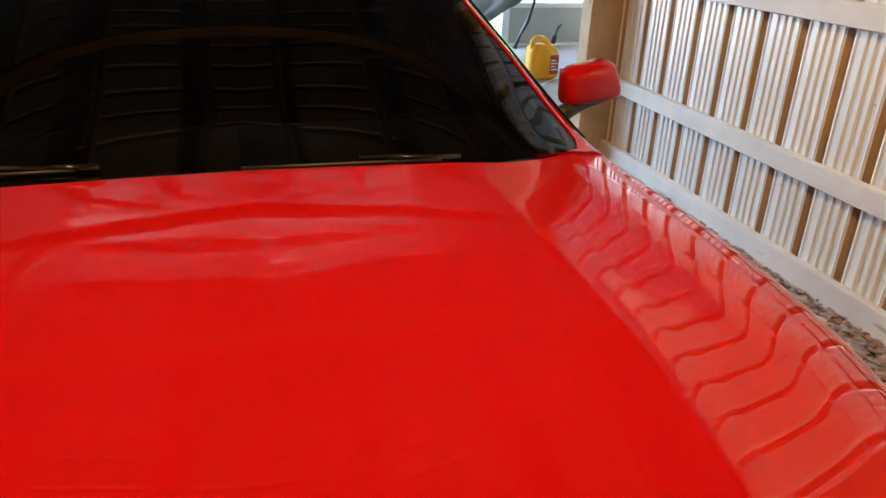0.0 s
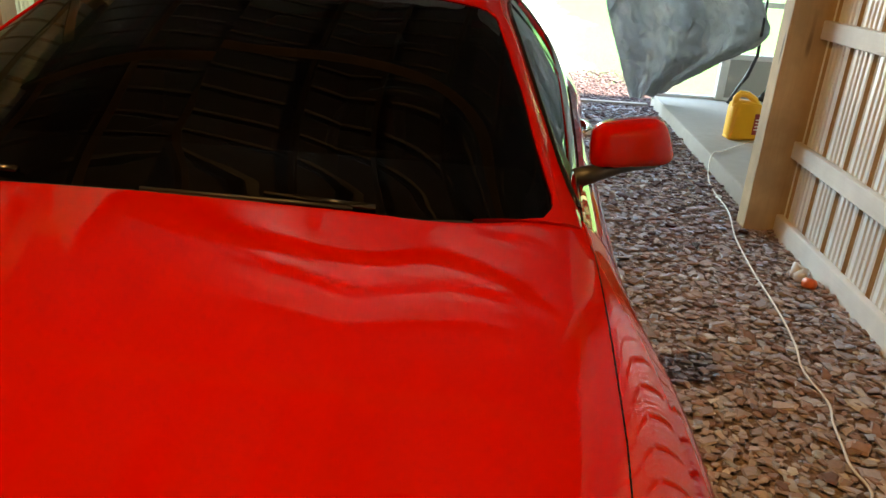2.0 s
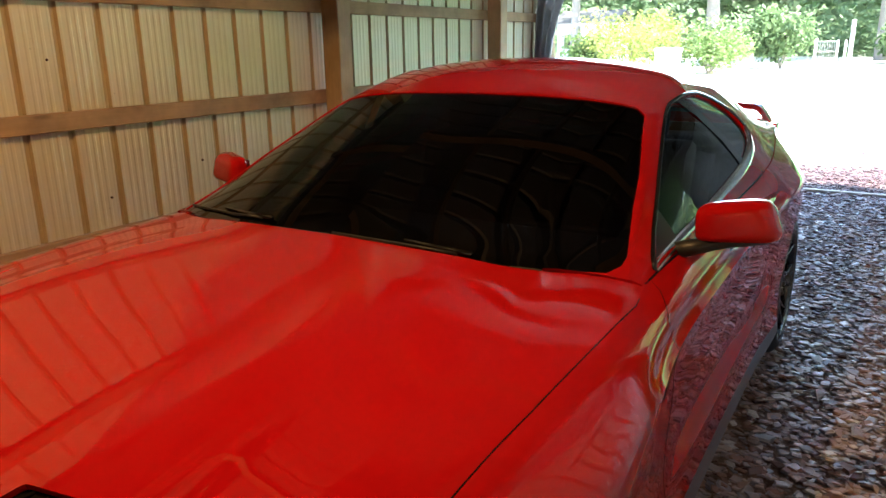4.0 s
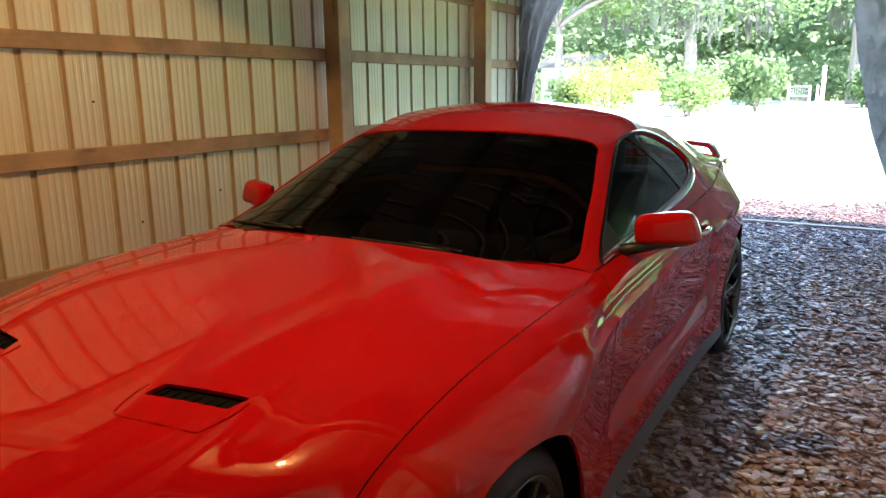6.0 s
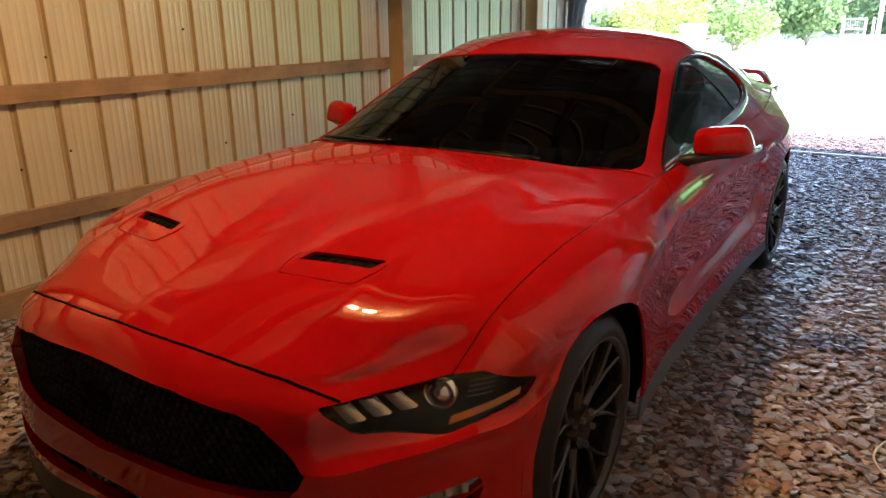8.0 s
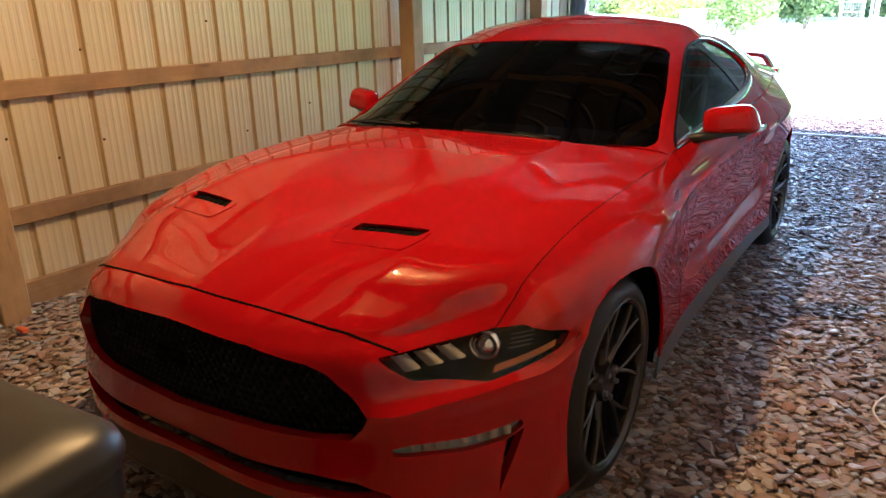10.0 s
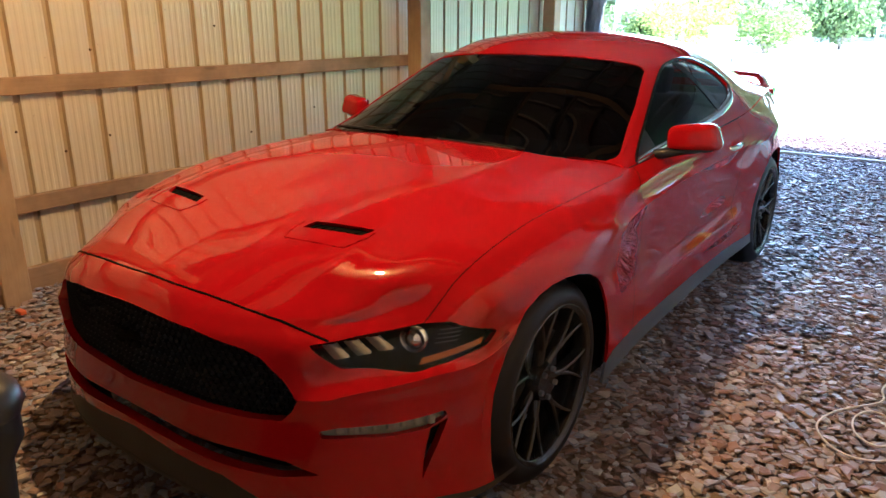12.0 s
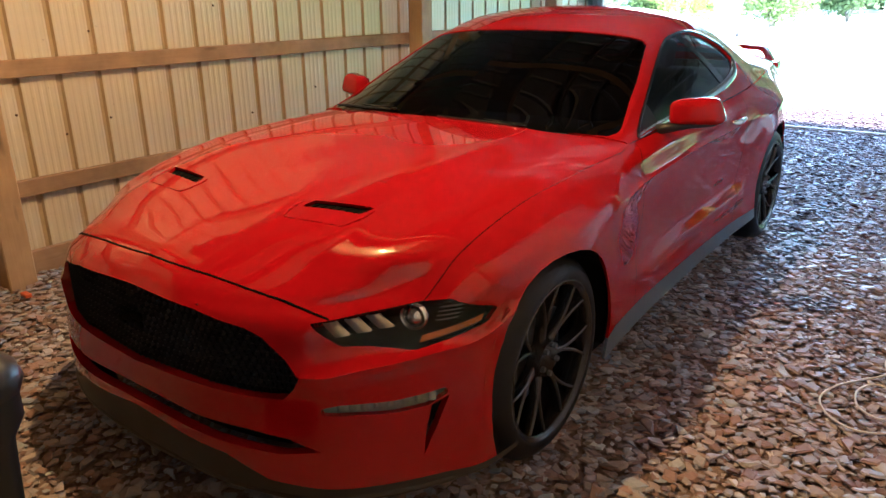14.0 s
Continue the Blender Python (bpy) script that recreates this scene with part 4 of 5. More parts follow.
# glass and roof
SCREEN = [(-.0, .606), (.20, .608), (.36, .610), (.48, .612), (.59, .640), (.675, .678), (.718, .710), (.737, .760), (.737, .80), (.695, .965), (.667, 1.10), (.604, 1.325), (.592, 1.375), (.565, 1.395), (.50, 1.385), (.355, 1.360), (.18, 1.342), (0, 1.335)]
screen_bm = lift_out(cabin, carve(cabin, SCREEN, "z", lambda c: c.y < 1.5 and c.z > .86))
bmesh.ops.delete(cabin, geom=carve(cabin, [(0, .2), (0, .606), (.20, .608), (.36, .610), (.48, .612), (.59, .640), (.69, .684), (.72, .700), (.80, .735), (1.0, .735), (1.0, .2)], "z"), context="FACES")
DLO = [(.84, .916), (.95, .968), (1.08, 1.032), (1.33, 1.150), (1.51, 1.221), (1.62, 1.242), (1.72, 1.251), (1.86, 1.246), (2.00, 1.217), (2.13, 1.165), (2.185, 1.115), (2.175, 1.088), (2.1, 1.045), (1.87, 1.005), (1.55, .975), (1.2, .945), (.98, .926)]
dlo_bm = lift_out(cabin, carve(cabin, rounded(DLO, .02, 3), "x", lambda c: c.x > .4))
BACK = [(0, 2.42), (.40, 2.45), (.50, 2.52), (.52, 3.0), (.45, 3.16), (0, 3.20)]
back_bm = lift_out(cabin, carve(cabin, rounded(BACK, .03), "z", lambda c: c.y > 2.2))
liner = push_in(cabin.copy(), .022)
part("headliner", both(liner), SEAT, car, "dark cloth headliner")
for sx in (-1, 1):
    part("door_card", box_bm(sx * .785 - .02, sx * .785 + .02, .98, 2.35, .42, .905, bevel=.015), SEAT, car, "dark inner door panel")
seam(cabin, .002, .010, lambda c: c.x > .002)
part("roof", both(cabin), RED, car, "red roof and pillars")
pane = both(push_in(screen_bm, .004))
inner = [v for v in pane.verts if not v.is_boundary]
for _ in range(10):
    bmesh.ops.smooth_vert(pane, verts=inner, factor=0.5, use_axis_x=True, use_axis_y=True, use_axis_z=True)
part("windscreen", pane, TINT_DARK, car, "dark tinted windscreen").visible_shadow = False
part("rear_window", both(push_in(back_bm, .004)), TINT_REAR, car, "dark tinted rear window").visible_shadow = False
push_in(dlo_bm, .008)
for b in (mirrored(dlo_bm), dlo_bm):
    part("side_window", b, TINT, car, "tinted side window with bright trim").visible_shadow = False


def cabin_x(y, z):
    """The cabin's half width at a height."""
    i = int(np.clip((y - .45) / (3.66 - .45) * 99, 0, 98))
    f = np.clip((y - .45) / (3.66 - .45) * 99 - i, 0, 1)
    xs = []
    for r in (cabin_rows[i], cabin_rows[i + 1]):
        pts = sorted(((p[2], p[0]) for p in r[14:]), key=lambda q: q[0])
        xs.append(np.interp(z, [q[0] for q in pts], [q[1] for q in pts]))
    return float(xs[0] * (1 - f) + xs[1] * f)


# trim round the side glass: bright along the waist, black above
for sx in (-1, 1):
    wl = spline([(.84, .908), (.98, .922), (1.2, .941), (1.55, .971), (1.87, 1.001), (2.08, 1.040), (2.165, 1.078), (2.195, 1.112)], 5)
    rows = []
    for y, z in wl:
        w = .012 + .012 * smooth(1.2, 2.1, y)
        rows.append([(sx * (cabin_x(y, z - w) - .002), y, z - w), (sx * (cabin_x(y, z - w * .6) + .006), y, z - w * .6), (sx * (cabin_x(y, z) + .006), y, z + w * .2), (sx * (cabin_x(y, z + w * .5) - .006), y, z + w * .55)])
    part("waist_trim", grid_bm(rows), CHROME, car, "bright trim strip")
    up = spline([(.835, .905), (.945, .962), (1.085, 1.030), (1.335, 1.152), (1.515, 1.225), (1.62, 1.246), (1.72, 1.255), (1.865, 1.251), (2.005, 1.222), (2.138, 1.169), (2.195, 1.112)], 4)
    bm = bmesh.new()
    tube(bm, [(sx * (cabin_x(y, z) + .001), y, z) for y, z in up], .007, 6)
    part("window_seal", bm, BLACK_GLOSS, car, "black window seal")
    # pillar between the door glass and the rear glass
    pil = [(1.90, 1.012), (1.83, 1.10), (1.73, 1.19), (1.66, 1.243)]
    rows = [[(sx * (cabin_x(y - .035, z) - .004), y - .035, z), (sx * (cabin_x(y + .035, z) - .004), y + .035, z)] for y, z in pil]
    part("centre_pillar", grid_bm(rows), BLACK_GLOSS, car, "gloss black pillar")
    # small black corner behind the mirror
    rows = [[(sx * (cabin_x(y, z) - .003), y, z) for z in np.linspace(lo, hi, 4)] for y, lo, hi in ((.86, .914, .920), (.93, .920, .950), (1.0, .927, .982), (1.05, .931, 1.002))]
    part("mirror_corner", grid_bm(rows), BLACK_PLASTIC, car)

# mirrors
for sx in (-1, 1):
    door = left_door if sx > 0 else right_door
    bm = bmesh.new()
    bmesh.ops.create_uvsphere(bm, u_segments=36, v_segments=20, radius=1)
    for v in bm.verts:
        x, y, z = v.co
        g = lambda a, k: math.copysign(abs(a) ** k, a)
        x, z = g(x, .42), g(z, .48)
        y = g(y, .8)
        wide = 1 - .10 * z
        x2 = .926 + .096 * x * wide - .012 * z
        z2 = .980 + .055 * z + .008 * x
        y2 = 1.105 + .055 * y + .030 * x
        if y > .3:
            y2 = min(y2, 1.125 + .03 * x)
        if z < -.72:
            z2 = max(z2, .935)
        v.co = Vector((sx * x2, y2, z2))
    mir = part("door_mirror", bm, RED, door, "red door mirror on a black foot")
    bm = bmesh.new()
    tube(bm, [(sx * .795, 1.02, .905), (sx * .85, 1.055, .918), (sx * .90, 1.085, .932), (sx * 1.0, 1.12, .940)], [.030, .026, .024, .012], 10)
    for v in bm.verts:
        v.co.z = .92 + (v.co.z - .92) * .75
    part("mirror_foot", bm, BLACK_PLASTIC, door)
    bm = bmesh.new()
    rows = [[(sx * x, 1.148 + .03 * (x - .92) / .092, z) for x in (.845, .995)] for z in (.945, 1.015)]
    part("mirror_glass", grid_bm(rows), CHROME, door)
    # handle
    bm = bmesh.new()
    tube(bm, [(sx * .886, 1.80, .835), (sx * .912, 1.82, .836), (sx * .918, 1.88, .838), (sx * .914, 1.94, .838), (sx * .888, 1.965, .838)], [.010, .013, .014, .013, .010], 10)
    part("door_handle", bm, CHROME, door, "bright door handle")

# rear spoiler on two stands
bm = bmesh.new()
rows = []
for t in np.linspace(-1, 1, 61):
    x = .70 * t
    z = 1.098 - .030 * t * t - .105 * smooth(.84, 1.0, abs(t))
    yy = 3.57 - .07 * t * t
    h = 1 - .97 * smooth(.95, 1.0, abs(t))
    rows.append([(x, yy + dy, z + dz * h) for dy, dz in ((-.085, -.008), (-.04, .010), (.05, .018), (.088, .012), (.085, -.010), (.04, -.016), (-.04, -.020), (-.085, -.008))])
part("rear_spoiler", grid_bm(rows), RED, car, "raised red rear spoiler")
# dark parcel shelf and the panel behind the rear glass
part("parcel_shelf", box_bm(-.60, .60, 2.62, 3.22, .93, .965, bevel=.01), SEAT, car, "dark parcel shelf")
part("rear_bulkhead", box_bm(-.58, .58, 3.20, 3.24, .45, 1.01, bevel=.005), SEAT, car)
deck = [[p, (p[0], min(3.80, 3.66 + .14 * (1 - abs(p[0]) / .8)), .978)] for p in cabin_rows[-1]]
part("boot_edge", both(grid_bm(deck)), RED, car)
for sx in (-1, 1):
    part("spoiler_stand", box_bm(sx * .625 - .085, sx * .625 + .085, 3.44, 3.61, .93, .996, bevel=.025, segments=3), RED, car)

# wipers and scuttle
rows = [[tuple(p + np.array(d)) for d in ((0, -.012, -.030), (0, .012, -.018), (0, .030, -.006))] for p in cowl_edge[:36]]
part("scuttle", both(grid_bm(rows)), BLACK_PLASTIC, car)


def screen_z(x, y):
    i = int(np.clip((y - .45) / (3.66 - .45) * 99, 0, 98))
    f = np.clip((y - .45) / (3.66 - .45) * 99 - i, 0, 1)
    zs = [np.interp(abs(x), [p[0] for p in r[:22]], [p[2] for p in r[:22]]) for r in (cabin_rows[i], cabin_rows[i + 1])]
    return float(zs[0] * (1 - f) + zs[1] * f)


for pts, arm in (([(.00, .612), (.12, .613), (.26, .616), (.38, .620)], [(.42, .616), (.34, .618), (.22, .622)]), ([(-.70, .735), (-.58, .678), (-.42, .645), (-.28, .635)], [(-.24, .625), (-.33, .636), (-.47, .662)])):
    bm = bmesh.new()
    tube(bm, [(x, y - .008, screen_z(x, y) - .001) for x, y in pts], .004, 6)
    w = part("wiper_blade", bm, BLACK_PLASTIC, car)
    bm = bmesh.new()
    tube(bm, [(x, y, screen_z(x, y) + .006 - .002 * k) for k, (x, y) in enumerate(arm)], [.008, .006, .004], 6)
    part("wiper_arm", bm, BLACK_GLOSS, w)

# inside: seats, dashboard, steering wheel
def pad(x0, x1, y0, y1, z0, z1, lean=0.0, bevel=.05):
    bm = box_bm(x0, x1, y0, y1, z0, z1, bevel=bevel, segments=3)
    for v in bm.verts:
        v.co.y += (v.co.z - z0) * lean
    return bm


for sx in (-1, 1):
    seat = part("seat", pad(sx * .37 - .24, sx * .37 + .24, 1.35, 1.88, .46, .62), SEAT, car, "dark sports seat")
    part("backrest", pad(sx * .37 - .23, sx * .37 + .23, 1.82, 1.96, .55, 1.06, .32), SEAT, seat)
    part("headrest", pad(sx * .37 - .12, sx * .37 + .12, 1.99, 2.08, 1.06, 1.20, .2, .035), SEAT, seat)
part("rear_seat", pad(-.55, .55, 2.45, 2.60, .6, 1.0, .5), SEAT, car)
part("dashboard", pad(-.72, .72, .78, 1.12, .70, .915, -.15, .06), SEAT, car)
bm = bmesh.new()
wm = Matrix.Translation((.37, 1.26, .87)) @ Matrix.Rotation(radians(-68), 4, "X")
tube(bm, [tuple(wm @ Vector((.185 * math.cos(a), .185 * math.sin(a), 0))) for a in (2 * math.pi * k / 32 for k in range(33))], .015, 8, cap=False)
for a in (0.0, math.pi, -math.pi / 2):
    tube(bm, [tuple(wm @ Vector((0, 0, -.02))), tuple(wm @ Vector((.185 * math.cos(a), .185 * math.sin(a), 0)))], .016, 6)
part("steering_wheel", bm, BLACK_PLASTIC, car)


# wheels


def wheel(x, y, turn):
    hub = empty("wheel", (x, y, 0.335))
    hub.parent = car
    R_T, R_R, W = 0.335, 0.247, 0.25
    # tyre: section swept round, outer face towards +x before turning
    sec = [(-W, .262), (-W, .272), (-W + .012, .305), (-W + .03, .325), (-W + .06, .335), (-.06, .335), (-.03, .326), (-.010, .304), (.0, .280), (-.004, .264), (-.012, .260)]
    bm = bmesh.new()
    rows = []
    for k in range(65):
        a = 2 * math.pi * k / 64
        rows.append([(turn * (s + 0.036), r * math.cos(a), r * math.sin(a)) for s, r in spline([(q[0], q[1]) for q in sec], 2)])
    bm = grid_bm(rows)
    bmesh.ops.remove_doubles(bm, verts=bm.verts[:], dist=1e-5)
    for v in bm.verts:
        v.co += Vector((x, y, .335))
    part("tyre", bm, RUBBER, hub, "black low-profile road tyre")
    # barrel and lip
    rim_sec = [(-.20, .247), (-.05, .237), (.018, .244), (.030, .255), (.034, .262), (.022, .266), (.0, .264)]
    rows = []
    for k in range(65):
        a = 2 * math.pi * k / 64
        rows.append([(turn * s + x, r * math.cos(a) + y, r * math.sin(a) + .335) for s, r in spline(rim_sec, 3)])
    bm = grid_bm(rows)
    bmesh.ops.remove_doubles(bm, verts=bm.verts[:], dist=1e-5)
    part("rim", bm, RIM_BLACK, hub, "satin black alloy rim")
    # seven arms, each forking on its way to the rim
    def limb(bm, r0, a0, r1, a1, w0, w1, d0, d1):
        rows = []
        for q in np.linspace(0, 1, 5):
            r, a = r0 + (r1 - r0) * q, a0 + (a1 - a0) * q
            w, d = w0 + (w1 - w0) * q, d0 + (d1 - d0) * q
            c, t = Vector((0, r * math.cos(a), r * math.sin(a))), Vector((0, -math.sin(a), math.cos(a)))
            rows.append([c + t * w * f + Vector((d + e, 0, 0)) for f, e in ((1.15, -.034), (1.0, -.005), (.55, 0), (-.55, 0), (-1.0, -.005), (-1.15, -.034))])
        vs = [[bm.verts.new((turn * p.x + x, p.y + y, p.z + .335)) for p in row] for row in rows]
        for p, q in zip(vs, vs[1:]):
            for m in range(5):
                bm.faces.new((p[m], p[m + 1], q[m + 1], q[m]))

    for k in range(7):
        base = radians(96.3) - 2 * math.pi * k / 7
        bm = bmesh.new()
        limb(bm, .045, base, .128, base, .017, .0105, -.006, .003)
        for db in (-.215, .215):
            limb(bm, .112, base + db * .05, .251, base + db, .0085, .0062, .002, .024)
        bmesh.ops.recalc_face_normals(bm, faces=bm.faces[:])
        part("spoke", bm, RIM_BLACK, hub)
    bm = bmesh.new()
    bmesh.ops.create_cone(bm, segments=32, radius1=.072, radius2=.058, depth=.04, cap_ends=True, matrix=pose(x - turn * .012, y, .335, 0, 90 * turn, 0))
    part("hub_cap", bm, RIM_BLACK, hub, smooth=False)
    for k in range(5):
        a = 2 * math.pi * (k + .75) / 5
        bm = bmesh.new()
        bmesh.ops.create_cone(bm, segments=6, radius1=.010, radius2=.009, depth=.02, cap_ends=True, matrix=pose(x + turn * .010, y + .048 * math.cos(a), .335 + .048 * math.sin(a), 0, 90, 0))
        part("wheel_nut", bm, STEEL, hub, smooth=False)
    bm = bmesh.new()
    bmesh.ops.create_cone(bm, segments=48, radius1=.175, radius2=.175, depth=.026, cap_ends=True, matrix=pose(x - turn * .09, y, .335, 0, 90, 0))
    part("brake_disc", bm, STEEL, hub, "grey steel brake disc")
    bm = box_bm(x - turn * .09 - .04, x - turn * .09 + .05, y + .08, y + .17, .335 - .11, .335 + .11, bevel=.02)
    part("brake_caliper", bm, BLACK_PLASTIC, hub)
    return hub


for wx, wy in ((.87, 0.0), (.885, 2.72)):
    wheel(wx, wy, 1)
    wheel(-wx, wy, -1)

# things round the car
rng = random.Random(7)


def cloth(name, outline, y_at, label, folds, amp, category="tarpaulin"):
    """A hanging sheet: rows of points between a left and a right edge, with folds and creases."""
    rows = []
    NR, NC = 70, 64
    for r in range(NR):
        t = r / (NR - 1)
        xl, zl, xr, zr = (float(np.interp(t, [o[0] for o in outline], [o[k] for o in outline])) for k in (1, 2, 3, 4))
        row = []
        for c in range(NC):
            s = c / (NC - 1)
            x, z = xl + (xr - xl) * s, zl + (zr - zl) * s
            w = math.sin(s * folds * math.pi + 1.2 * math.sin(t * 3)) * amp
            q = Vector((x * 3.1, z * 2.3, 4.0))
            w += noise.noise(q) * amp * 0.9 + abs(noise.noise(q * 3.3)) * amp * 1.1 + abs(noise.noise(q * 8)) * amp * .4
            row.append((x, y_at + w, z))
        rows.append(row)
    bm = grid_bm(rows)
    back = bmesh.ops.solidify(bm, geom=bm.faces[:], thickness=0.003)
    return tagged(link(name, bm, TARP), label, category)


cloth("tarp_curtain", [(0.0, 1.16, 2.62, 2.95, 2.62), (0.35, 1.29, 1.72, 2.95, 1.75), (0.62, 1.47, 1.02, 2.83, 1.10), (0.72, 1.55, .80, 2.97, .83), (0.80, 1.66, .53, 2.84, .68), (0.90, 1.74, .32, 2.45, .46), (1.0, 1.81, .15, 2.10, .21)], 6.45, "creased grey tarpaulin tied back beside the opening", 5, .08)
cloth("tarp_curtain", [(0.0, -2.18, 2.62, -1.45, 2.62), (0.25, -2.18, 2.15, -1.74, 2.15), (0.5, -2.18, 1.6, -1.93, 1.6), (0.75, -2.18, 1.0, -2.03, 1.0), (1.0, -2.18, .25, -2.06, .25)], 6.6, "grey tarpaulin gathered in folds beside the opening", 7, .05)
# strap of the tied tarp
bm = bmesh.new()
tube(bm, [(2.87, 6.42, 1.25), (2.89, 6.44, .9), (2.90, 6.45, .62), (2.86, 6.50, .42), (2.80, 6.52, .30), (2.74, 6.5, .16)], [.012, .012, .016, .022, .014, .02], 8)
tagged(link("strap", bm, BLACK_PLASTIC), "black strap hanging from the grey tarpaulin", "strap")


# yellow fuel can
def fuel_can(x, y, z, rz):
    can = empty("fuel_can", (x, y, z), rz)
    tagged(can, "yellow plastic fuel can with red label and green nozzle", "fuel can")
    m = can.matrix_world
    prof = [(-.125, 0), (.125, 0), (.130, .01), (.130, .20), (.105, .262), (.06, .285), (-.07, .300), (-.118, .290), (-.130, .25), (-.130, .01)]
    bm = bmesh.new()
    a = [bm.verts.new((px, -.075, pz)) for px, pz in prof]
    b = [bm.verts.new((px, .075, pz)) for px, pz in prof]
    bm.faces.new(a)
    bm.faces.new(b[::-1])
    for k in range(len(prof)):
        bm.faces.new((a[k], b[k], b[(k + 1) % len(prof)], a[(k + 1) % len(prof)]))
    bmesh.ops.recalc_face_normals(bm, faces=bm.faces[:])
    bmesh.ops.bevel(bm, geom=bm.edges[:], offset=.018, segments=3, affect="EDGES")
    bm.transform(m)
    body = part("can_body", bm, YELLOW, can, "yellow moulded plastic body")
    bm = bmesh.new()
    tube(bm, [(-.105, 0, .25), (-.106, 0, .315), (-.075, 0, .345), (-.02, 0, .341), (.035, 0, .308), (.075, 0, .255)], [.024, .026, .026, .025, .026, .03], 12)
    bm.transform(m)
    part("can_handle", bm, YELLOW, can)
    bm = box_bm(.035, .118, -.079, -.0755, .05, .21)
    bm.transform(m)
    label = part("can_label", bm, LABEL_RED, can, "red printed label", smooth=False)
    for k in range(4):
        bm = box_bm(.045, .108 - .02 * (k % 2), -.0815, -.0785, .085 + k * .025, .093 + k * .025)
        bm.transform(m)
        part("text_bar", bm, WHITE_PAINT, label, smooth=False)
    bm = bmesh.new()
    tube(bm, [(.085, 0, .295), (.098, 0, .33), (.11, 0, .36)], [.026, .024, .018], 12)
    bm.transform(m)
    part("can_cap", bm, BLACK_PLASTIC, can)
    bm = bmesh.new()
    tube(bm, [(.11, 0, .36), (.12, 0, .40), (.135, 0, .43), (.165, 0, .45)], [.012, .010, .012, .008], 10)
    bm.transform(m)
    part("nozzle", bm, NOZZLE_GREEN, can, "green nozzle")
    return can


LABEL_RED = plain("red_label", (0.25, 0.02, 0.02), 0.5, grain=0.2)
NOZZLE_GREEN = plain("green_nozzle", (0.01, 0.14, 0.08), 0.4, grain=0.2)
fuel_can(2.49, 5.15, .13, 8)

# extension cord from the slab along the stones to a loose coil
bm = bmesh.new()
run = [(2.9, 5.35, .14), (2.51, 5.0, .14), (2.22, 4.65, .14), (2.12, 4.55, .135), (2.06, 4.35, .05), (2.02, 4.05, .025), (2.0, 3.6, .03), (1.92, 3.15, .03), (1.88, 2.7, .028), (1.86, 2.3, .03), (1.83, 2.0, .03), (1.79, 1.8, .03), (1.80, 1.6, .03), (1.77, 1.48, .03), (1.75, 1.36, .03), (1.73, 1.25, .035), (1.74, 1.14, .035),
       (1.67, 1.05, .03), (1.60, .95, .03), (1.565, .82, .03), (1.61, .71, .03), (1.70, .66, .03), (1.80, .70, .035), (1.84, .82, .04), (1.80, .97, .04), (1.72, 1.02, .04), (1.67, .93, .04), (1.69, .80, .045), (1.77, .76, .045), (1.83, .88, .05), (1.86, 1.0, .05), (1.93, 1.05, .04)]
tube(bm, [tuple(p) for p in spline(run, 8)], .0042, 7)
tagged(link("extension_cord", bm, CORD_WHITE), "white electric cord lying coiled on the stones", "cord")

# orange cap near the wall
bm = bmesh.new()
bmesh.ops.create_cone(bm, segments=20, radius1=.026, radius2=.022, depth=.055, cap_ends=True, matrix=pose(2.09, 2.57, .045, 78, 0, 30))
bmesh.ops.bevel(bm, geom=[e for e in bm.edges if e.calc_face_angle(0) > 1], offset=.004, segments=2, affect="EDGES")
tagged(link("plastic_cup", bm, ORANGE), "small orange plastic cup lying by the wall", "cup")
bm = bmesh.new()
tube(bm, [(2.06, 2.68, .03), (2.08, 2.72, .06), (2.11, 2.69, .05), (2.07, 2.64, .045), (2.10, 2.66, .07)], [.02, .03, .024, .03, .012], 7)
tagged(link("crumpled_bag", bm, WHITE_PAINT), "crumpled white scrap of plastic by the wall", "litter")
# orange chip by the other wall
bm = box_bm(-1.86, -1.80, -.42, -.39, .03, .05, bevel=.004)
tagged(link("orange_chip", bm, ORANGE), "orange plastic chip on the stones", "litter")


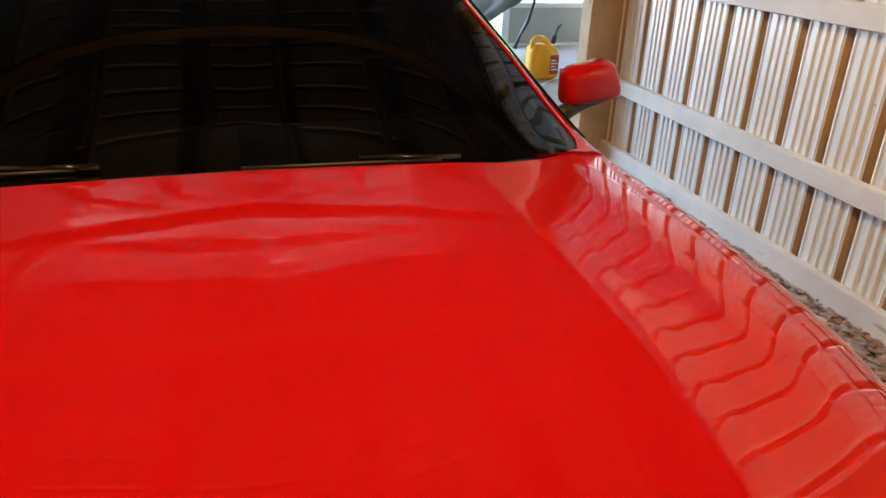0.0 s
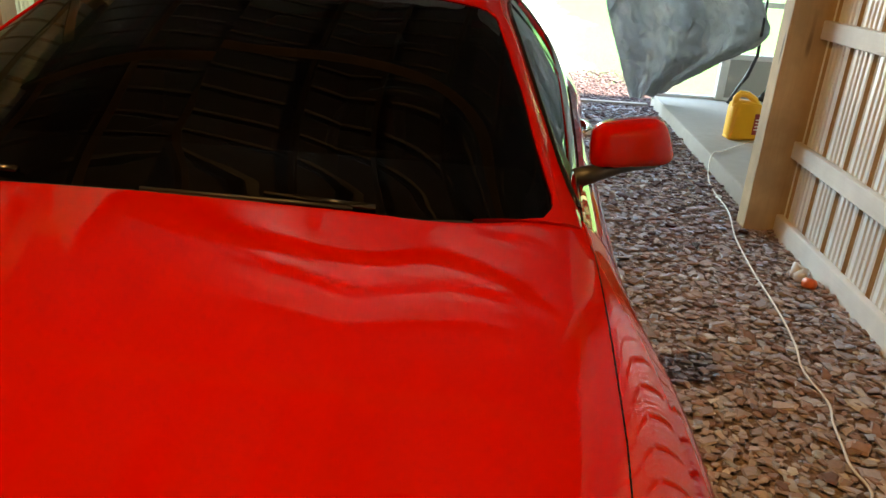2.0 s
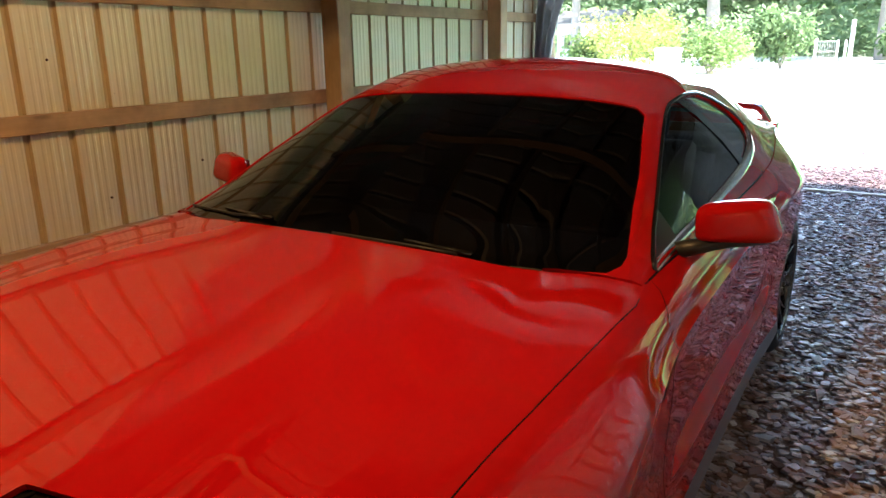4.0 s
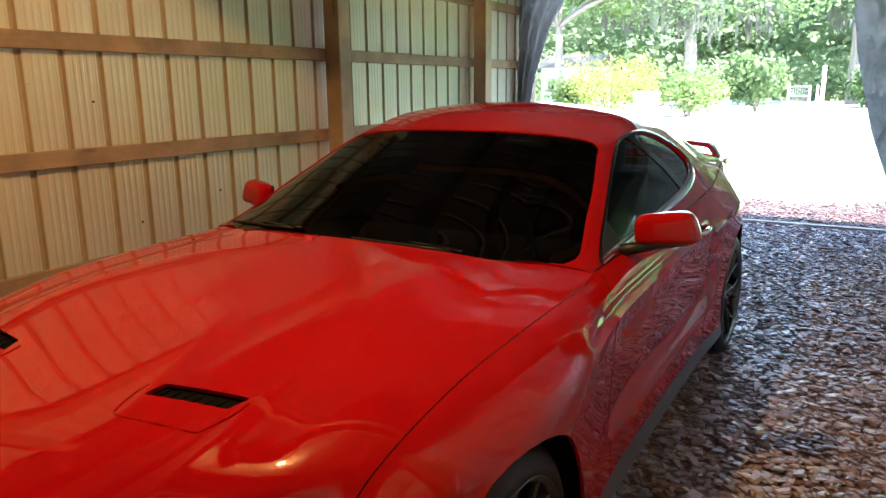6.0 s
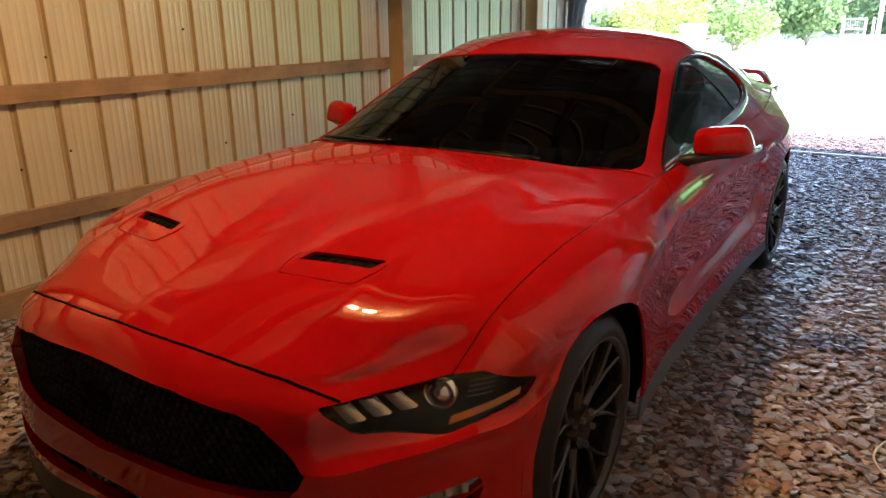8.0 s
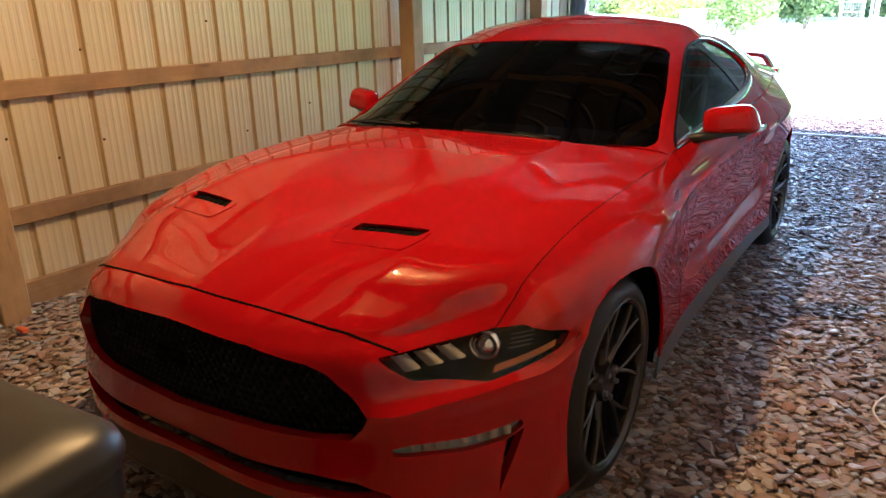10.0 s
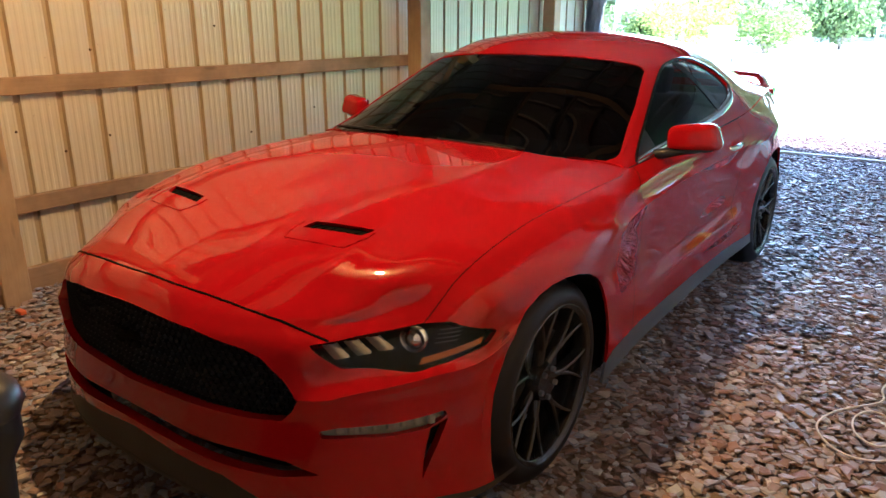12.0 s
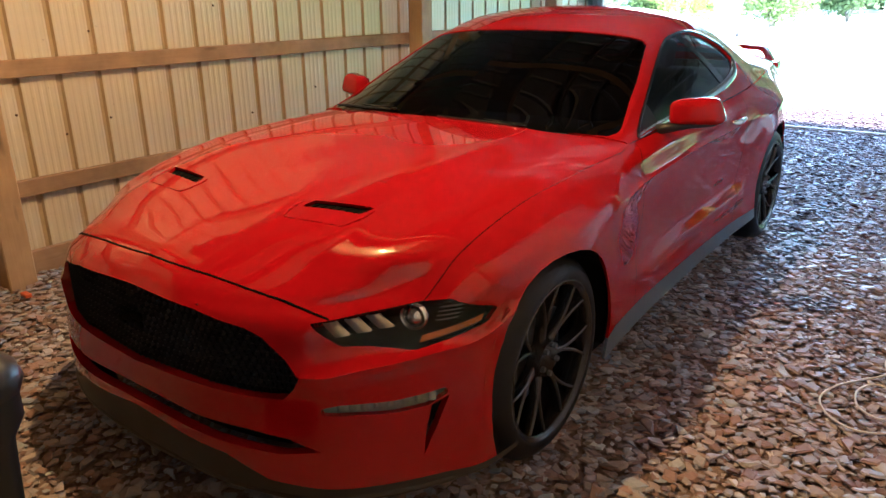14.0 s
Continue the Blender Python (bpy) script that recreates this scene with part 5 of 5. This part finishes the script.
# dark bin in front of the car
def wheelie_bin(x, y, z, w, d, h, rz, body_mat, lid_mat, label, handle_mat):
    b = empty("wheelie_bin", (x, y, z), rz)
    tagged(b, label, "bin")
    m = b.matrix_world
    bm = bmesh.new()
    rings = []
    for zz, f in ((0, .80), (h * .5, .90), (h * .86, .97), (h * .90, 1.03), (h * .96, 1.03)):
        pts = rounded([(-w / 2 * f, -d / 2 * f), (w / 2 * f, -d / 2 * f), (w / 2 * f, d / 2 * f), (-w / 2 * f, d / 2 * f)], .05, 5)
        rings.append([bm.verts.new((px, py, zz)) for px, py in pts])
    for a, c in zip(rings, rings[1:]):
        for k in range(len(a)):
            bm.faces.new((a[k], a[(k + 1) % len(a)], c[(k + 1) % len(a)], c[k]))
    bm.faces.new(rings[0][::-1])
    bm.transform(m)
    part("bin_body", bm, body_mat, b)
    bm = bmesh.new()
    rings = []
    for zz, f in ((h * .945, 1.06), (h * .965, 1.08), (h * .985, 1.06), (h, .98), (h * 1.012, .80), (h * 1.016, .3)):
        pts = rounded([(-w / 2 * f, -d / 2 * f), (w / 2 * f, -d / 2 * f), (w / 2 * f, d / 2 * f), (-w / 2 * f, d / 2 * f)], .07, 6)
        rings.append([bm.verts.new((px, py, zz)) for px, py in pts])
    for a, c in zip(rings, rings[1:]):
        for k in range(len(a)):
            bm.faces.new((a[k], a[(k + 1) % len(a)], c[(k + 1) % len(a)], c[k]))
    bm.faces.new(rings[-1])
    bm.transform(m)
    part("bin_lid", bm, lid_mat, b)
    bm = bmesh.new()
    tube(bm, [(-w * .4, d * .55, h * .93), (-w * .4, d * .64, h * .95), (w * .4, d * .64, h * .95), (w * .4, d * .55, h * .93)], .015, 8)
    bm.transform(m)
    part("bin_handle", bm, handle_mat, b)
    for sx in (-1, 1):
        bm = bmesh.new()
        bmesh.ops.create_cone(bm, segments=20, radius1=.10, radius2=.10, depth=.05, cap_ends=True, matrix=m @ pose(sx * w * .46, d * .42, .10, 0, 90, 0))
        part("bin_wheel", bm, BLACK_PLASTIC, b)
    return b


wheelie_bin(.55, -1.70, 0, .46, .47, .935, 184, BIN_DARK, BIN_LID, "dark plastic wheeled bin standing before the car", BIN_DARK)

# ceiling bulb
bm = bmesh.new()
bmesh.ops.create_uvsphere(bm, u_segments=16, v_segments=10, radius=.03, matrix=pose(BULB_AT[0], BULB_AT[1], BULB_AT[2] + .10))
lamp_ob = empty("bulb_lamp", (BULB_AT[0], BULB_AT[1], BULB_AT[2]))
tagged(lamp_ob, "bare warm bulb on a flex under the roof", "lamp")
part("bulb_socket", bm, BLACK_PLASTIC, lamp_ob)
bm = bmesh.new()
tube(bm, [(BULB_AT[0], BULB_AT[1], BULB_AT[2] + .12), (BULB_AT[0], BULB_AT[1], 3.5)], .006, 6)
part("flex", bm, BLACK_PLASTIC, lamp_ob)

# crumpled plastic sheet stapled under the roof above the bulb
rows = []
for y in np.linspace(-.66, .36, 40):
    row = []
    for x in np.linspace(-.18, 1.75, 60):
        q = Vector((x * 2.2, y * 3.5, 1.0))
        w = abs(noise.noise(q * 1.7)) * .05 + abs(noise.noise(q * 5)) * .016 + noise.noise(q) * .02
        row.append((x, y, 3.13 - .12 * max(0, x) - w))
    rows.append(row)
bm = grid_bm(rows)
bmesh.ops.solidify(bm, geom=bm.faces[:], thickness=0.002)
tagged(link("plastic_sheet", bm, SHEETING), "crumpled pale plastic sheet stapled under the roof above the bulb", "plastic sheet", kind="structure")


# a second crumpled sheet between the beams further back
for y0, y1 in ((3.25, 3.70), (3.92, 4.6)):
    rows = []
    for y in np.linspace(y0, y1, 40):
        row = []
        for x in np.linspace(-1.35, 1.35, 80):
            q = Vector((x * 2.0, y * 3.2, 5.0))
            w = abs(noise.noise(q * 1.6)) * .05 + abs(noise.noise(q * 4.5)) * .018 + noise.noise(q) * .02
            row.append((x, y, 3.17 - .22 * abs(x) - w))
        rows.append(row)
    bm = grid_bm(rows)
    bmesh.ops.solidify(bm, geom=bm.faces[:], thickness=0.002)
    tagged(link("plastic_sheet", bm, SHEETING_PALE), "crumpled white plastic sheet stapled under the roof beams", "plastic sheet", kind="structure")


# outdoors: trees, bushes, far things
def leaves(bm_verts, bm_faces, centre, radius, count, size, squash=0.8, droop=0.0):
    """Clumps of small leaves in a rough ball."""
    for _ in range(count):
        d = Vector((rng.gauss(0, 1), rng.gauss(0, 1), rng.gauss(0, 1))).normalized()
        r = radius * (0.45 + 0.6 * rng.random()) * (1 + 0.35 * noise.noise(Vector(centre) * .7 + d * 1.7))
        p = Vector(centre) + Vector((d.x * r, d.y * r, d.z * r * squash))
        s = size * (0.5 + rng.random())
        u = Vector((rng.uniform(-1, 1), rng.uniform(-1, 1), rng.uniform(-.6, .4) - droop)).normalized()
        w = u.cross(Vector((rng.uniform(-1, 1), rng.uniform(-1, 1), rng.uniform(-1, 1)))).normalized()
        k = len(bm_verts)
        bm_verts += [tuple(p - u * s * .5), tuple(p + w * s * .28), tuple(p + u * s * .5), tuple(p - w * s * .28)]
        bm_faces.append((k, k + 1, k + 2, k + 3))


def from_lists(name, verts, faces, mat, parent=None, label="", smooth=False):
    me = bpy.data.meshes.new(name)
    me.from_pydata(verts, [], faces)
    me.materials.append(mat)
    ob = new(name, me)
    if parent:
        ob.parent = parent
        ob.matrix_parent_inverse = parent.matrix_world.inverted()
    return tagged(ob, label) if label else ob


def tree(x, y, z, height, spread, clumps, count, size, mat, label, moss=False):
    t = empty("tree", (x, y, z))
    tagged(t, label, "tree")
    bm = bmesh.new()
    lean = rng.uniform(-.06, .06) * height
    trunk = [(x, y, z - .2), (x + lean * .4, y, z + height * .22), (x + lean, y, z + height * .45)]
    tube(bm, [tuple(p) for p in spline(trunk, 5)], [height * .035 * (1 - .05 * k) for k in range(11)], 9)
    cv, cf, mv, mf = [], [], [], []
    for k in range(clumps):
        a = 2 * math.pi * (k + rng.random() * .6) / clumps
        rr = spread * (.35 + .65 * rng.random())
        c = (x + lean + rr * math.cos(a), y + rr * math.sin(a), z + height * (.45 + .5 * rng.random()))
        s = trunk[2]
        mid = ((s[0] + c[0]) / 2 + rng.uniform(-.4, .4), (s[1] + c[1]) / 2, (s[2] + c[2]) / 2 + rng.uniform(-.2, .5))
        tube(bm, [tuple(p) for p in spline([s, mid, c], 4)], [height * .014 * (1 - .09 * j) for j in range(9)], 6)
        leaves(cv, cf, c, spread * .42, count, size)
        if moss:
            for _ in range(10):
                p = Vector(mid).lerp(Vector(c), rng.random()) + Vector((rng.uniform(-.6, .6), rng.uniform(-.6, .6), 0))
                for _ in range(9):
                    q = p + Vector((rng.uniform(-.15, .15), rng.uniform(-.15, .15), -rng.random() * 1.3))
                    j = len(mv)
                    L = .5 + rng.random() * .7
                    mv += [tuple(q), tuple(q + Vector((.05, .03, -L * .4))), tuple(q + Vector((0, 0, -L))), tuple(q + Vector((-.05, -.02, -L * .5)))]
                    mf.append((j, j + 1, j + 2, j + 3))
    part("trunk", bm, BARK, t)
    from_lists("crown", cv, cf, mat, t)
    if mv:
        from_lists("moss", mv, mf, MOSS, t, "grey hanging moss")
    return t


GZ = .36
tree(-6.2, 35, GZ, 11, 5.5, 14, 990, 0.23, LEAF, "large mossy oak with spreading limbs", True)
tree(-12.5, 34, GZ, 9, 4.2, 10, 900, 0.22, LEAF_LIGHT, "leafy green tree at the edge of the yard")
tree(0.5, 42, GZ, 12, 5.5, 13, 900, 0.25, LEAF, "tall oak with hanging moss", True)
tree(6.5, 44, GZ, 11, 5.0, 11, 840, 0.25, LEAF, "tall green tree beyond the drive")
tree(-19, 42, GZ, 11, 5.0, 11, 780, 0.25, LEAF, "tall green tree behind the pale building")
tree(13, 40, GZ, 10, 4.5, 10, 780, 0.25, LEAF_LIGHT, "leafy tree beyond the lawn")
tree(-27, 38, GZ, 10, 5.0, 9, 720, 0.28, LEAF, "broad green tree at the far edge")


def bush(x, y, z, w, h, count, mat, label, droop=0.0, size=.13):
    b = empty("bush", (x, y, z))
    tagged(b, label, "bush")
    v, f = [], []
    for k in range(7):
        c = (x + rng.uniform(-.35, .35) * w, y + rng.uniform(-.3, .3) * w, z + h * rng.uniform(.25, .62))
        leaves(v, f, c, w * .30, count // 7, size, h / w * 1.0, droop)
    from_lists("foliage", v, f, mat, b)
    bm = bmesh.new()
    for k in range(5):
        a = k * 1.3
        tube(bm, [(x, y, z - .1), (x + .2 * w * math.cos(a), y + .2 * w * math.sin(a), z + h * .5)], [.05, .02], 6)
    part("stems", bm, BARK, b)


bush(-7.9, 28, GZ - .15, 4.0, 2.9, 5100, LEAF_YELLOW, "sunlit yellow-green bush in the yard", .2)
bush(-4.9, 28.5, GZ - .15, 2.6, 2.4, 3300, LEAF_LIGHT, "rounded green bush in the yard")
bush(-3.0, 33, GZ, 2.4, 3.0, 2700, LEAF, "tall dark green palm shrub", .5, .22)
bush(1.6, 38, GZ, 2.6, 2.6, 2400, LEAF, "green palm shrub by the gate", .5, .22)
bush(4.4, 40, GZ, 3.0, 2.4, 2400, LEAF, "green shrub beyond the gate", .3, .22)
bush(-10.8, 31, GZ, 2.4, 2.0, 2100, LEAF_LIGHT, "pale green shrub by the building", .2, .17)

v, f = [], []
for k in range(520):
    a = radians(-38 + 145 * (k + rng.random()) / 520)
    d = 52 + rng.random() * 12
    leaves(v, f, (d * math.sin(a), d * math.cos(a), rng.random() ** 1.1 * 14 - .3), 2.9, 170, .62, 1.0)
for k in range(230):
    a = radians(-38 + 90 * (k + rng.random()) / 230)
    d = 47 + rng.random() * 4
    leaves(v, f, (d * math.sin(a), d * math.cos(a), rng.random() * 2.6 - .6), 1.8, 150, .38, 1.0)
tagged(from_lists("woods", v, f, LEAF_FAR), "dense green woods behind the yard", "woods", kind="stuff")

rows = []
for k in range(120):
    a = radians(-50 + 165 * k / 119)
    row = []
    for j in range(16):
        q = Vector((math.sin(a) * 9, math.cos(a) * 9, j * .5))
        d = 68 + noise.noise(q) * 2.5 + noise.noise(q * 3) * 1.2
        row.append((d * math.sin(a), d * math.cos(a), -1 + j * (1.25 + .18 * noise.noise(q * 2))))
    rows.append(row)
tagged(link("backdrop", grid_bm(rows), FAR_GREEN), "far green wall of trees closing the view", "woods", kind="structure")

# pale building far behind
shed2 = empty("outbuilding", (-14.0, 40, GZ))
tagged(shed2, "white single-storey outbuilding behind the bushes", "building")
part("wall", box_bm(-15.6, -12.4, 39, 42, GZ - .1, GZ + 2.2), WHITE_PAINT, shed2, smooth=False)
bm = grid_bm([[(-15.9, 38.6, GZ + 2.15), (-12.1, 38.6, GZ + 2.15)], [(-15.9, 40.5, GZ + 2.9), (-12.1, 40.5, GZ + 2.9)], [(-15.9, 42.4, GZ + 2.15), (-12.1, 42.4, GZ + 2.15)]])
part("roof", bm, ROOF_METAL, shed2, smooth=False)
for k in range(2):
    win = part("window", box_bm(-15.2 + 1.5 * k, -14.5 + 1.5 * k, 38.95, 39.02, GZ + .8, GZ + 1.6), GREY_PANEL, shed2, smooth=False)
    part("pane", box_bm(-15.14 + 1.5 * k, -14.56 + 1.5 * k, 38.93, 38.96, GZ + .86, GZ + 1.54), BLACK_GLOSS, win, smooth=False)

wheelie_bin(-4.78, 22, .14, .70, .70, 1.12, 5, WHITE_PAINT, WHITE_PAINT, "white wheeled bin with a blue rim in the yard", BLUE_GREY)

# wire gate and pole
gate = empty("wire_gate", (-1.6, 38, GZ))
tagged(gate, "pale wire mesh gate between two posts", "gate")
for gx in (-2.2, -1.28, -.95):
    bm = bmesh.new()
    tube(bm, [(gx, 38, GZ - .2), (gx, 38, GZ + 1.05)], .05, 8)
    part("gate_post", bm, WHITE_PAINT, gate)
for k in range(8):
    bm = bmesh.new()
    gx = -2.1 + k * .1
    tube(bm, [(gx, 38, GZ + .1), (gx, 38, GZ + 1.0)], .009, 5)
    part("gate_bar", bm, GREY_PANEL, gate)
for gz in (GZ + .12, GZ + .55, GZ + 1.0):
    bm = bmesh.new()
    tube(bm, [(-2.2, 38, gz), (-1.28, 38, gz)], .02, 6)
    part("gate_rail", bm, GREY_PANEL, gate)
bm = bmesh.new()
tube(bm, [(-.75, 38.4, GZ - .3), (-.75, 38.4, GZ + 1.95)], .09, 10)
tagged(link("pole", bm, WHITE_PAINT), "short pale pole beside the wire gate", "pole")


# parked vehicle at the far end of the drive
def far_car(x, y, z):
    c = empty("parked_car", (x, y, z))
    tagged(c, "small blue hatchback parked far down the drive", "car")
    prof = [(-1.8, .25), (-1.85, .6), (-1.5, .85), (-.9, .92), (-.3, 1.35), (.9, 1.38), (1.5, .95), (1.8, .85), (1.85, .3)]
    bm = grid_bm([[(x + px, y + s * .8, z + pz) for px, pz in prof] for s in (-1, 1)])
    for s in (-1, 1):
        bm.faces.new([bm.verts.new((x + px, y + s * .8, z + pz)) for px, pz in prof])
    part("body", bm, BLUE_GREY, c, smooth=False)
    for k in (-.55, .55):
        bm = box_bm(x + k - .45, x + k + .5, y - .82, y - .79, z + .95, z + 1.25, bevel=.01)
        part("window", bm, BLACK_GLOSS, c, smooth=False)
    for k in (-1.15, 1.15):
        bm = bmesh.new()
        bmesh.ops.create_cone(bm, segments=20, radius1=.31, radius2=.31, depth=.2, cap_ends=True, matrix=pose(x + k, y - .75, z + .31, 90, 0, 0))
        w = part("wheel", bm, RUBBER, c, smooth=False)
        bm = bmesh.new()
        bmesh.ops.create_cone(bm, segments=20, radius1=.2, radius2=.18, depth=.03, cap_ends=True, matrix=pose(x + k, y - .865, z + .31, 90, 0, 0))
        part("rim", bm, STEEL, w, smooth=False)


far_car(3.2, 41, GZ - .05)

# stones: flat chips, thousands of them
srng = np.random.default_rng(11)


def chip_shape(k):
    """A flattened irregular chip: two rings and two caps."""
    r = np.random.default_rng(100 + k)
    n = 6
    a = np.sort(r.uniform(0, 2 * np.pi, n) * .35 + np.linspace(0, 2 * np.pi, n, endpoint=False) * 1.0)
    rad = r.uniform(.65, 1.0, n)
    el = r.uniform(.55, .85)
    th = r.uniform(.09, .17)
    ring = np.stack([np.cos(a) * rad, np.sin(a) * rad * el], 1)
    low = np.column_stack([ring * .80, -th * np.ones(n)])
    mid = np.column_stack([ring, r.uniform(-.3, .3, n) * th])
    top = np.column_stack([ring * .74 + r.uniform(-.06, .06, (n, 2)), th * r.uniform(.75, 1.2, n)])
    verts = np.concatenate([low, mid, top])
    faces = []
    for j in range(n):
        k2 = (j + 1) % n
        faces += [(j, k2, n + k2, n + j), (n + j, n + k2, 2 * n + k2, 2 * n + j)]
    faces += [tuple(range(2 * n, 3 * n)), tuple(range(n - 1, -1, -1))]
    return verts, faces


SHAPES = [chip_shape(k) for k in range(10)]


def scatter(x0, x1, y0, y1, pitch, layers=2):
    """Places, turns and sizes of the chips over a stretch."""
    out = []
    for layer in range(layers):
        nx, ny = max(1, int((x1 - x0) / pitch)), max(1, int((y1 - y0) / pitch))
        gx, gy = np.meshgrid(np.linspace(x0, x1, nx), np.linspace(y0, y1, ny))
        px = gx.ravel() + srng.uniform(-.6, .6, gx.size) * pitch
        py = gy.ravel() + srng.uniform(-.6, .6, gx.size) * pitch
        size = np.clip(srng.lognormal(math.log(.0245), .38, gx.size), .010, .055)
        for x, y, s in zip(px, py, size):
            out.append((x, y, .004 + layer * .010 + srng.uniform(0, .008), s, srng.uniform(0, 2 * np.pi), srng.normal(0, .11), srng.normal(0, .11), int(srng.integers(0, 10))))
    return out


def chip_matrix(c):
    return Matrix.Translation((c[0], c[1], c[2])) @ Euler((c[5], c[6], c[4])).to_matrix().to_4x4() @ Matrix.Scale(c[3], 4)


def near_patch(x, y):
    return 1.15 < x < 1.85 and -.55 < y < .35


stretches = [(.62, 2.17, -1.9, 2.6, .034), (.62, 2.15, 2.6, 6.8, .038), (-2.14, -.5, -2.4, 1.2, .036), (-.5, .62, -2.2, -.55, .038), (-2.14, -.8, 1.2, 6.8, .07), (-.9, .7, 3.6, 6.8, .05)]
chips = [c for s in stretches for c in scatter(*s)]
gravel = empty("gravel")
tagged(gravel, "flat brown and grey stone chips covering the floor", "gravel", kind="structure")
verts, faces, base = [], [], 0
singles = []
for c in chips:
    if near_patch(c[0], c[1]) and len(singles) < 300 and c[2] > .012:
        singles.append(c)
        continue
    m = np.array(chip_matrix(c))
    v, f = SHAPES[c[7]]
    w = v @ m[:3, :3].T + m[:3, 3]
    verts.append(w)
    faces += [tuple(i + base for i in q) for q in f]
    base += len(v)
me = bpy.data.meshes.new("stone_bed")
me.from_pydata(np.concatenate(verts).tolist(), [], faces)
me.materials.append(STONE)
bed = new("stone_bed", me)
bed.parent = gravel
tagged(bed, "loose flat stone chips", kind="stuff")
# dark chips over the gravel, denser towards the opening, to dim its bright end
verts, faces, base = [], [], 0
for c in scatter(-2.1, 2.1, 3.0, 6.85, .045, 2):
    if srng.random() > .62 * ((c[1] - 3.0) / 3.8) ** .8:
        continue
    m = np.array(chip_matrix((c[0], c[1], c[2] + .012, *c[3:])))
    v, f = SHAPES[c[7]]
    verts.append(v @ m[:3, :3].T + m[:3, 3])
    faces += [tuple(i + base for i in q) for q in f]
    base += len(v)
for c in scatter(-2.1, 2.3, 6.92, 10.4, .045, 2):
    edge = 8.4 + .9 * noise.noise(Vector((c[0] * .9, c[1] * .9, 2.0))) + (1.6 if .1 < c[0] < 1.0 and c[1] > 9.8 else 0)
    if c[1] > edge and srng.random() < min(1, (c[1] - edge) * 1.6) + .15:
        continue
    m = np.array(chip_matrix((c[0], c[1], c[2] - .022, *c[3:])))
    v, f = SHAPES[c[7]]
    verts.append(v @ m[:3, :3].T + m[:3, 3])
    faces += [tuple(i + base for i in q) for q in f]
    base += len(v)
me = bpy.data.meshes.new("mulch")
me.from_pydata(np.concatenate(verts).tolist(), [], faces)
me.materials.append(MULCH_AND_DARKENING)
tagged(new("mulch", me), "dark red-brown chips thinning onto the sand, and darkening the gravel's bright end", "mulch", kind="stuff")
shape_meshes = []
for v, f in SHAPES:
    me = bpy.data.meshes.new("stone")
    me.from_pydata(v.tolist(), [], f)
    me.materials.append(STONE_PIECE)
    shape_meshes.append(me)
for c in singles:
    ob = new("stone", shape_meshes[c[7]])
    ob.parent = gravel
    ob.matrix_basis = chip_matrix(c)
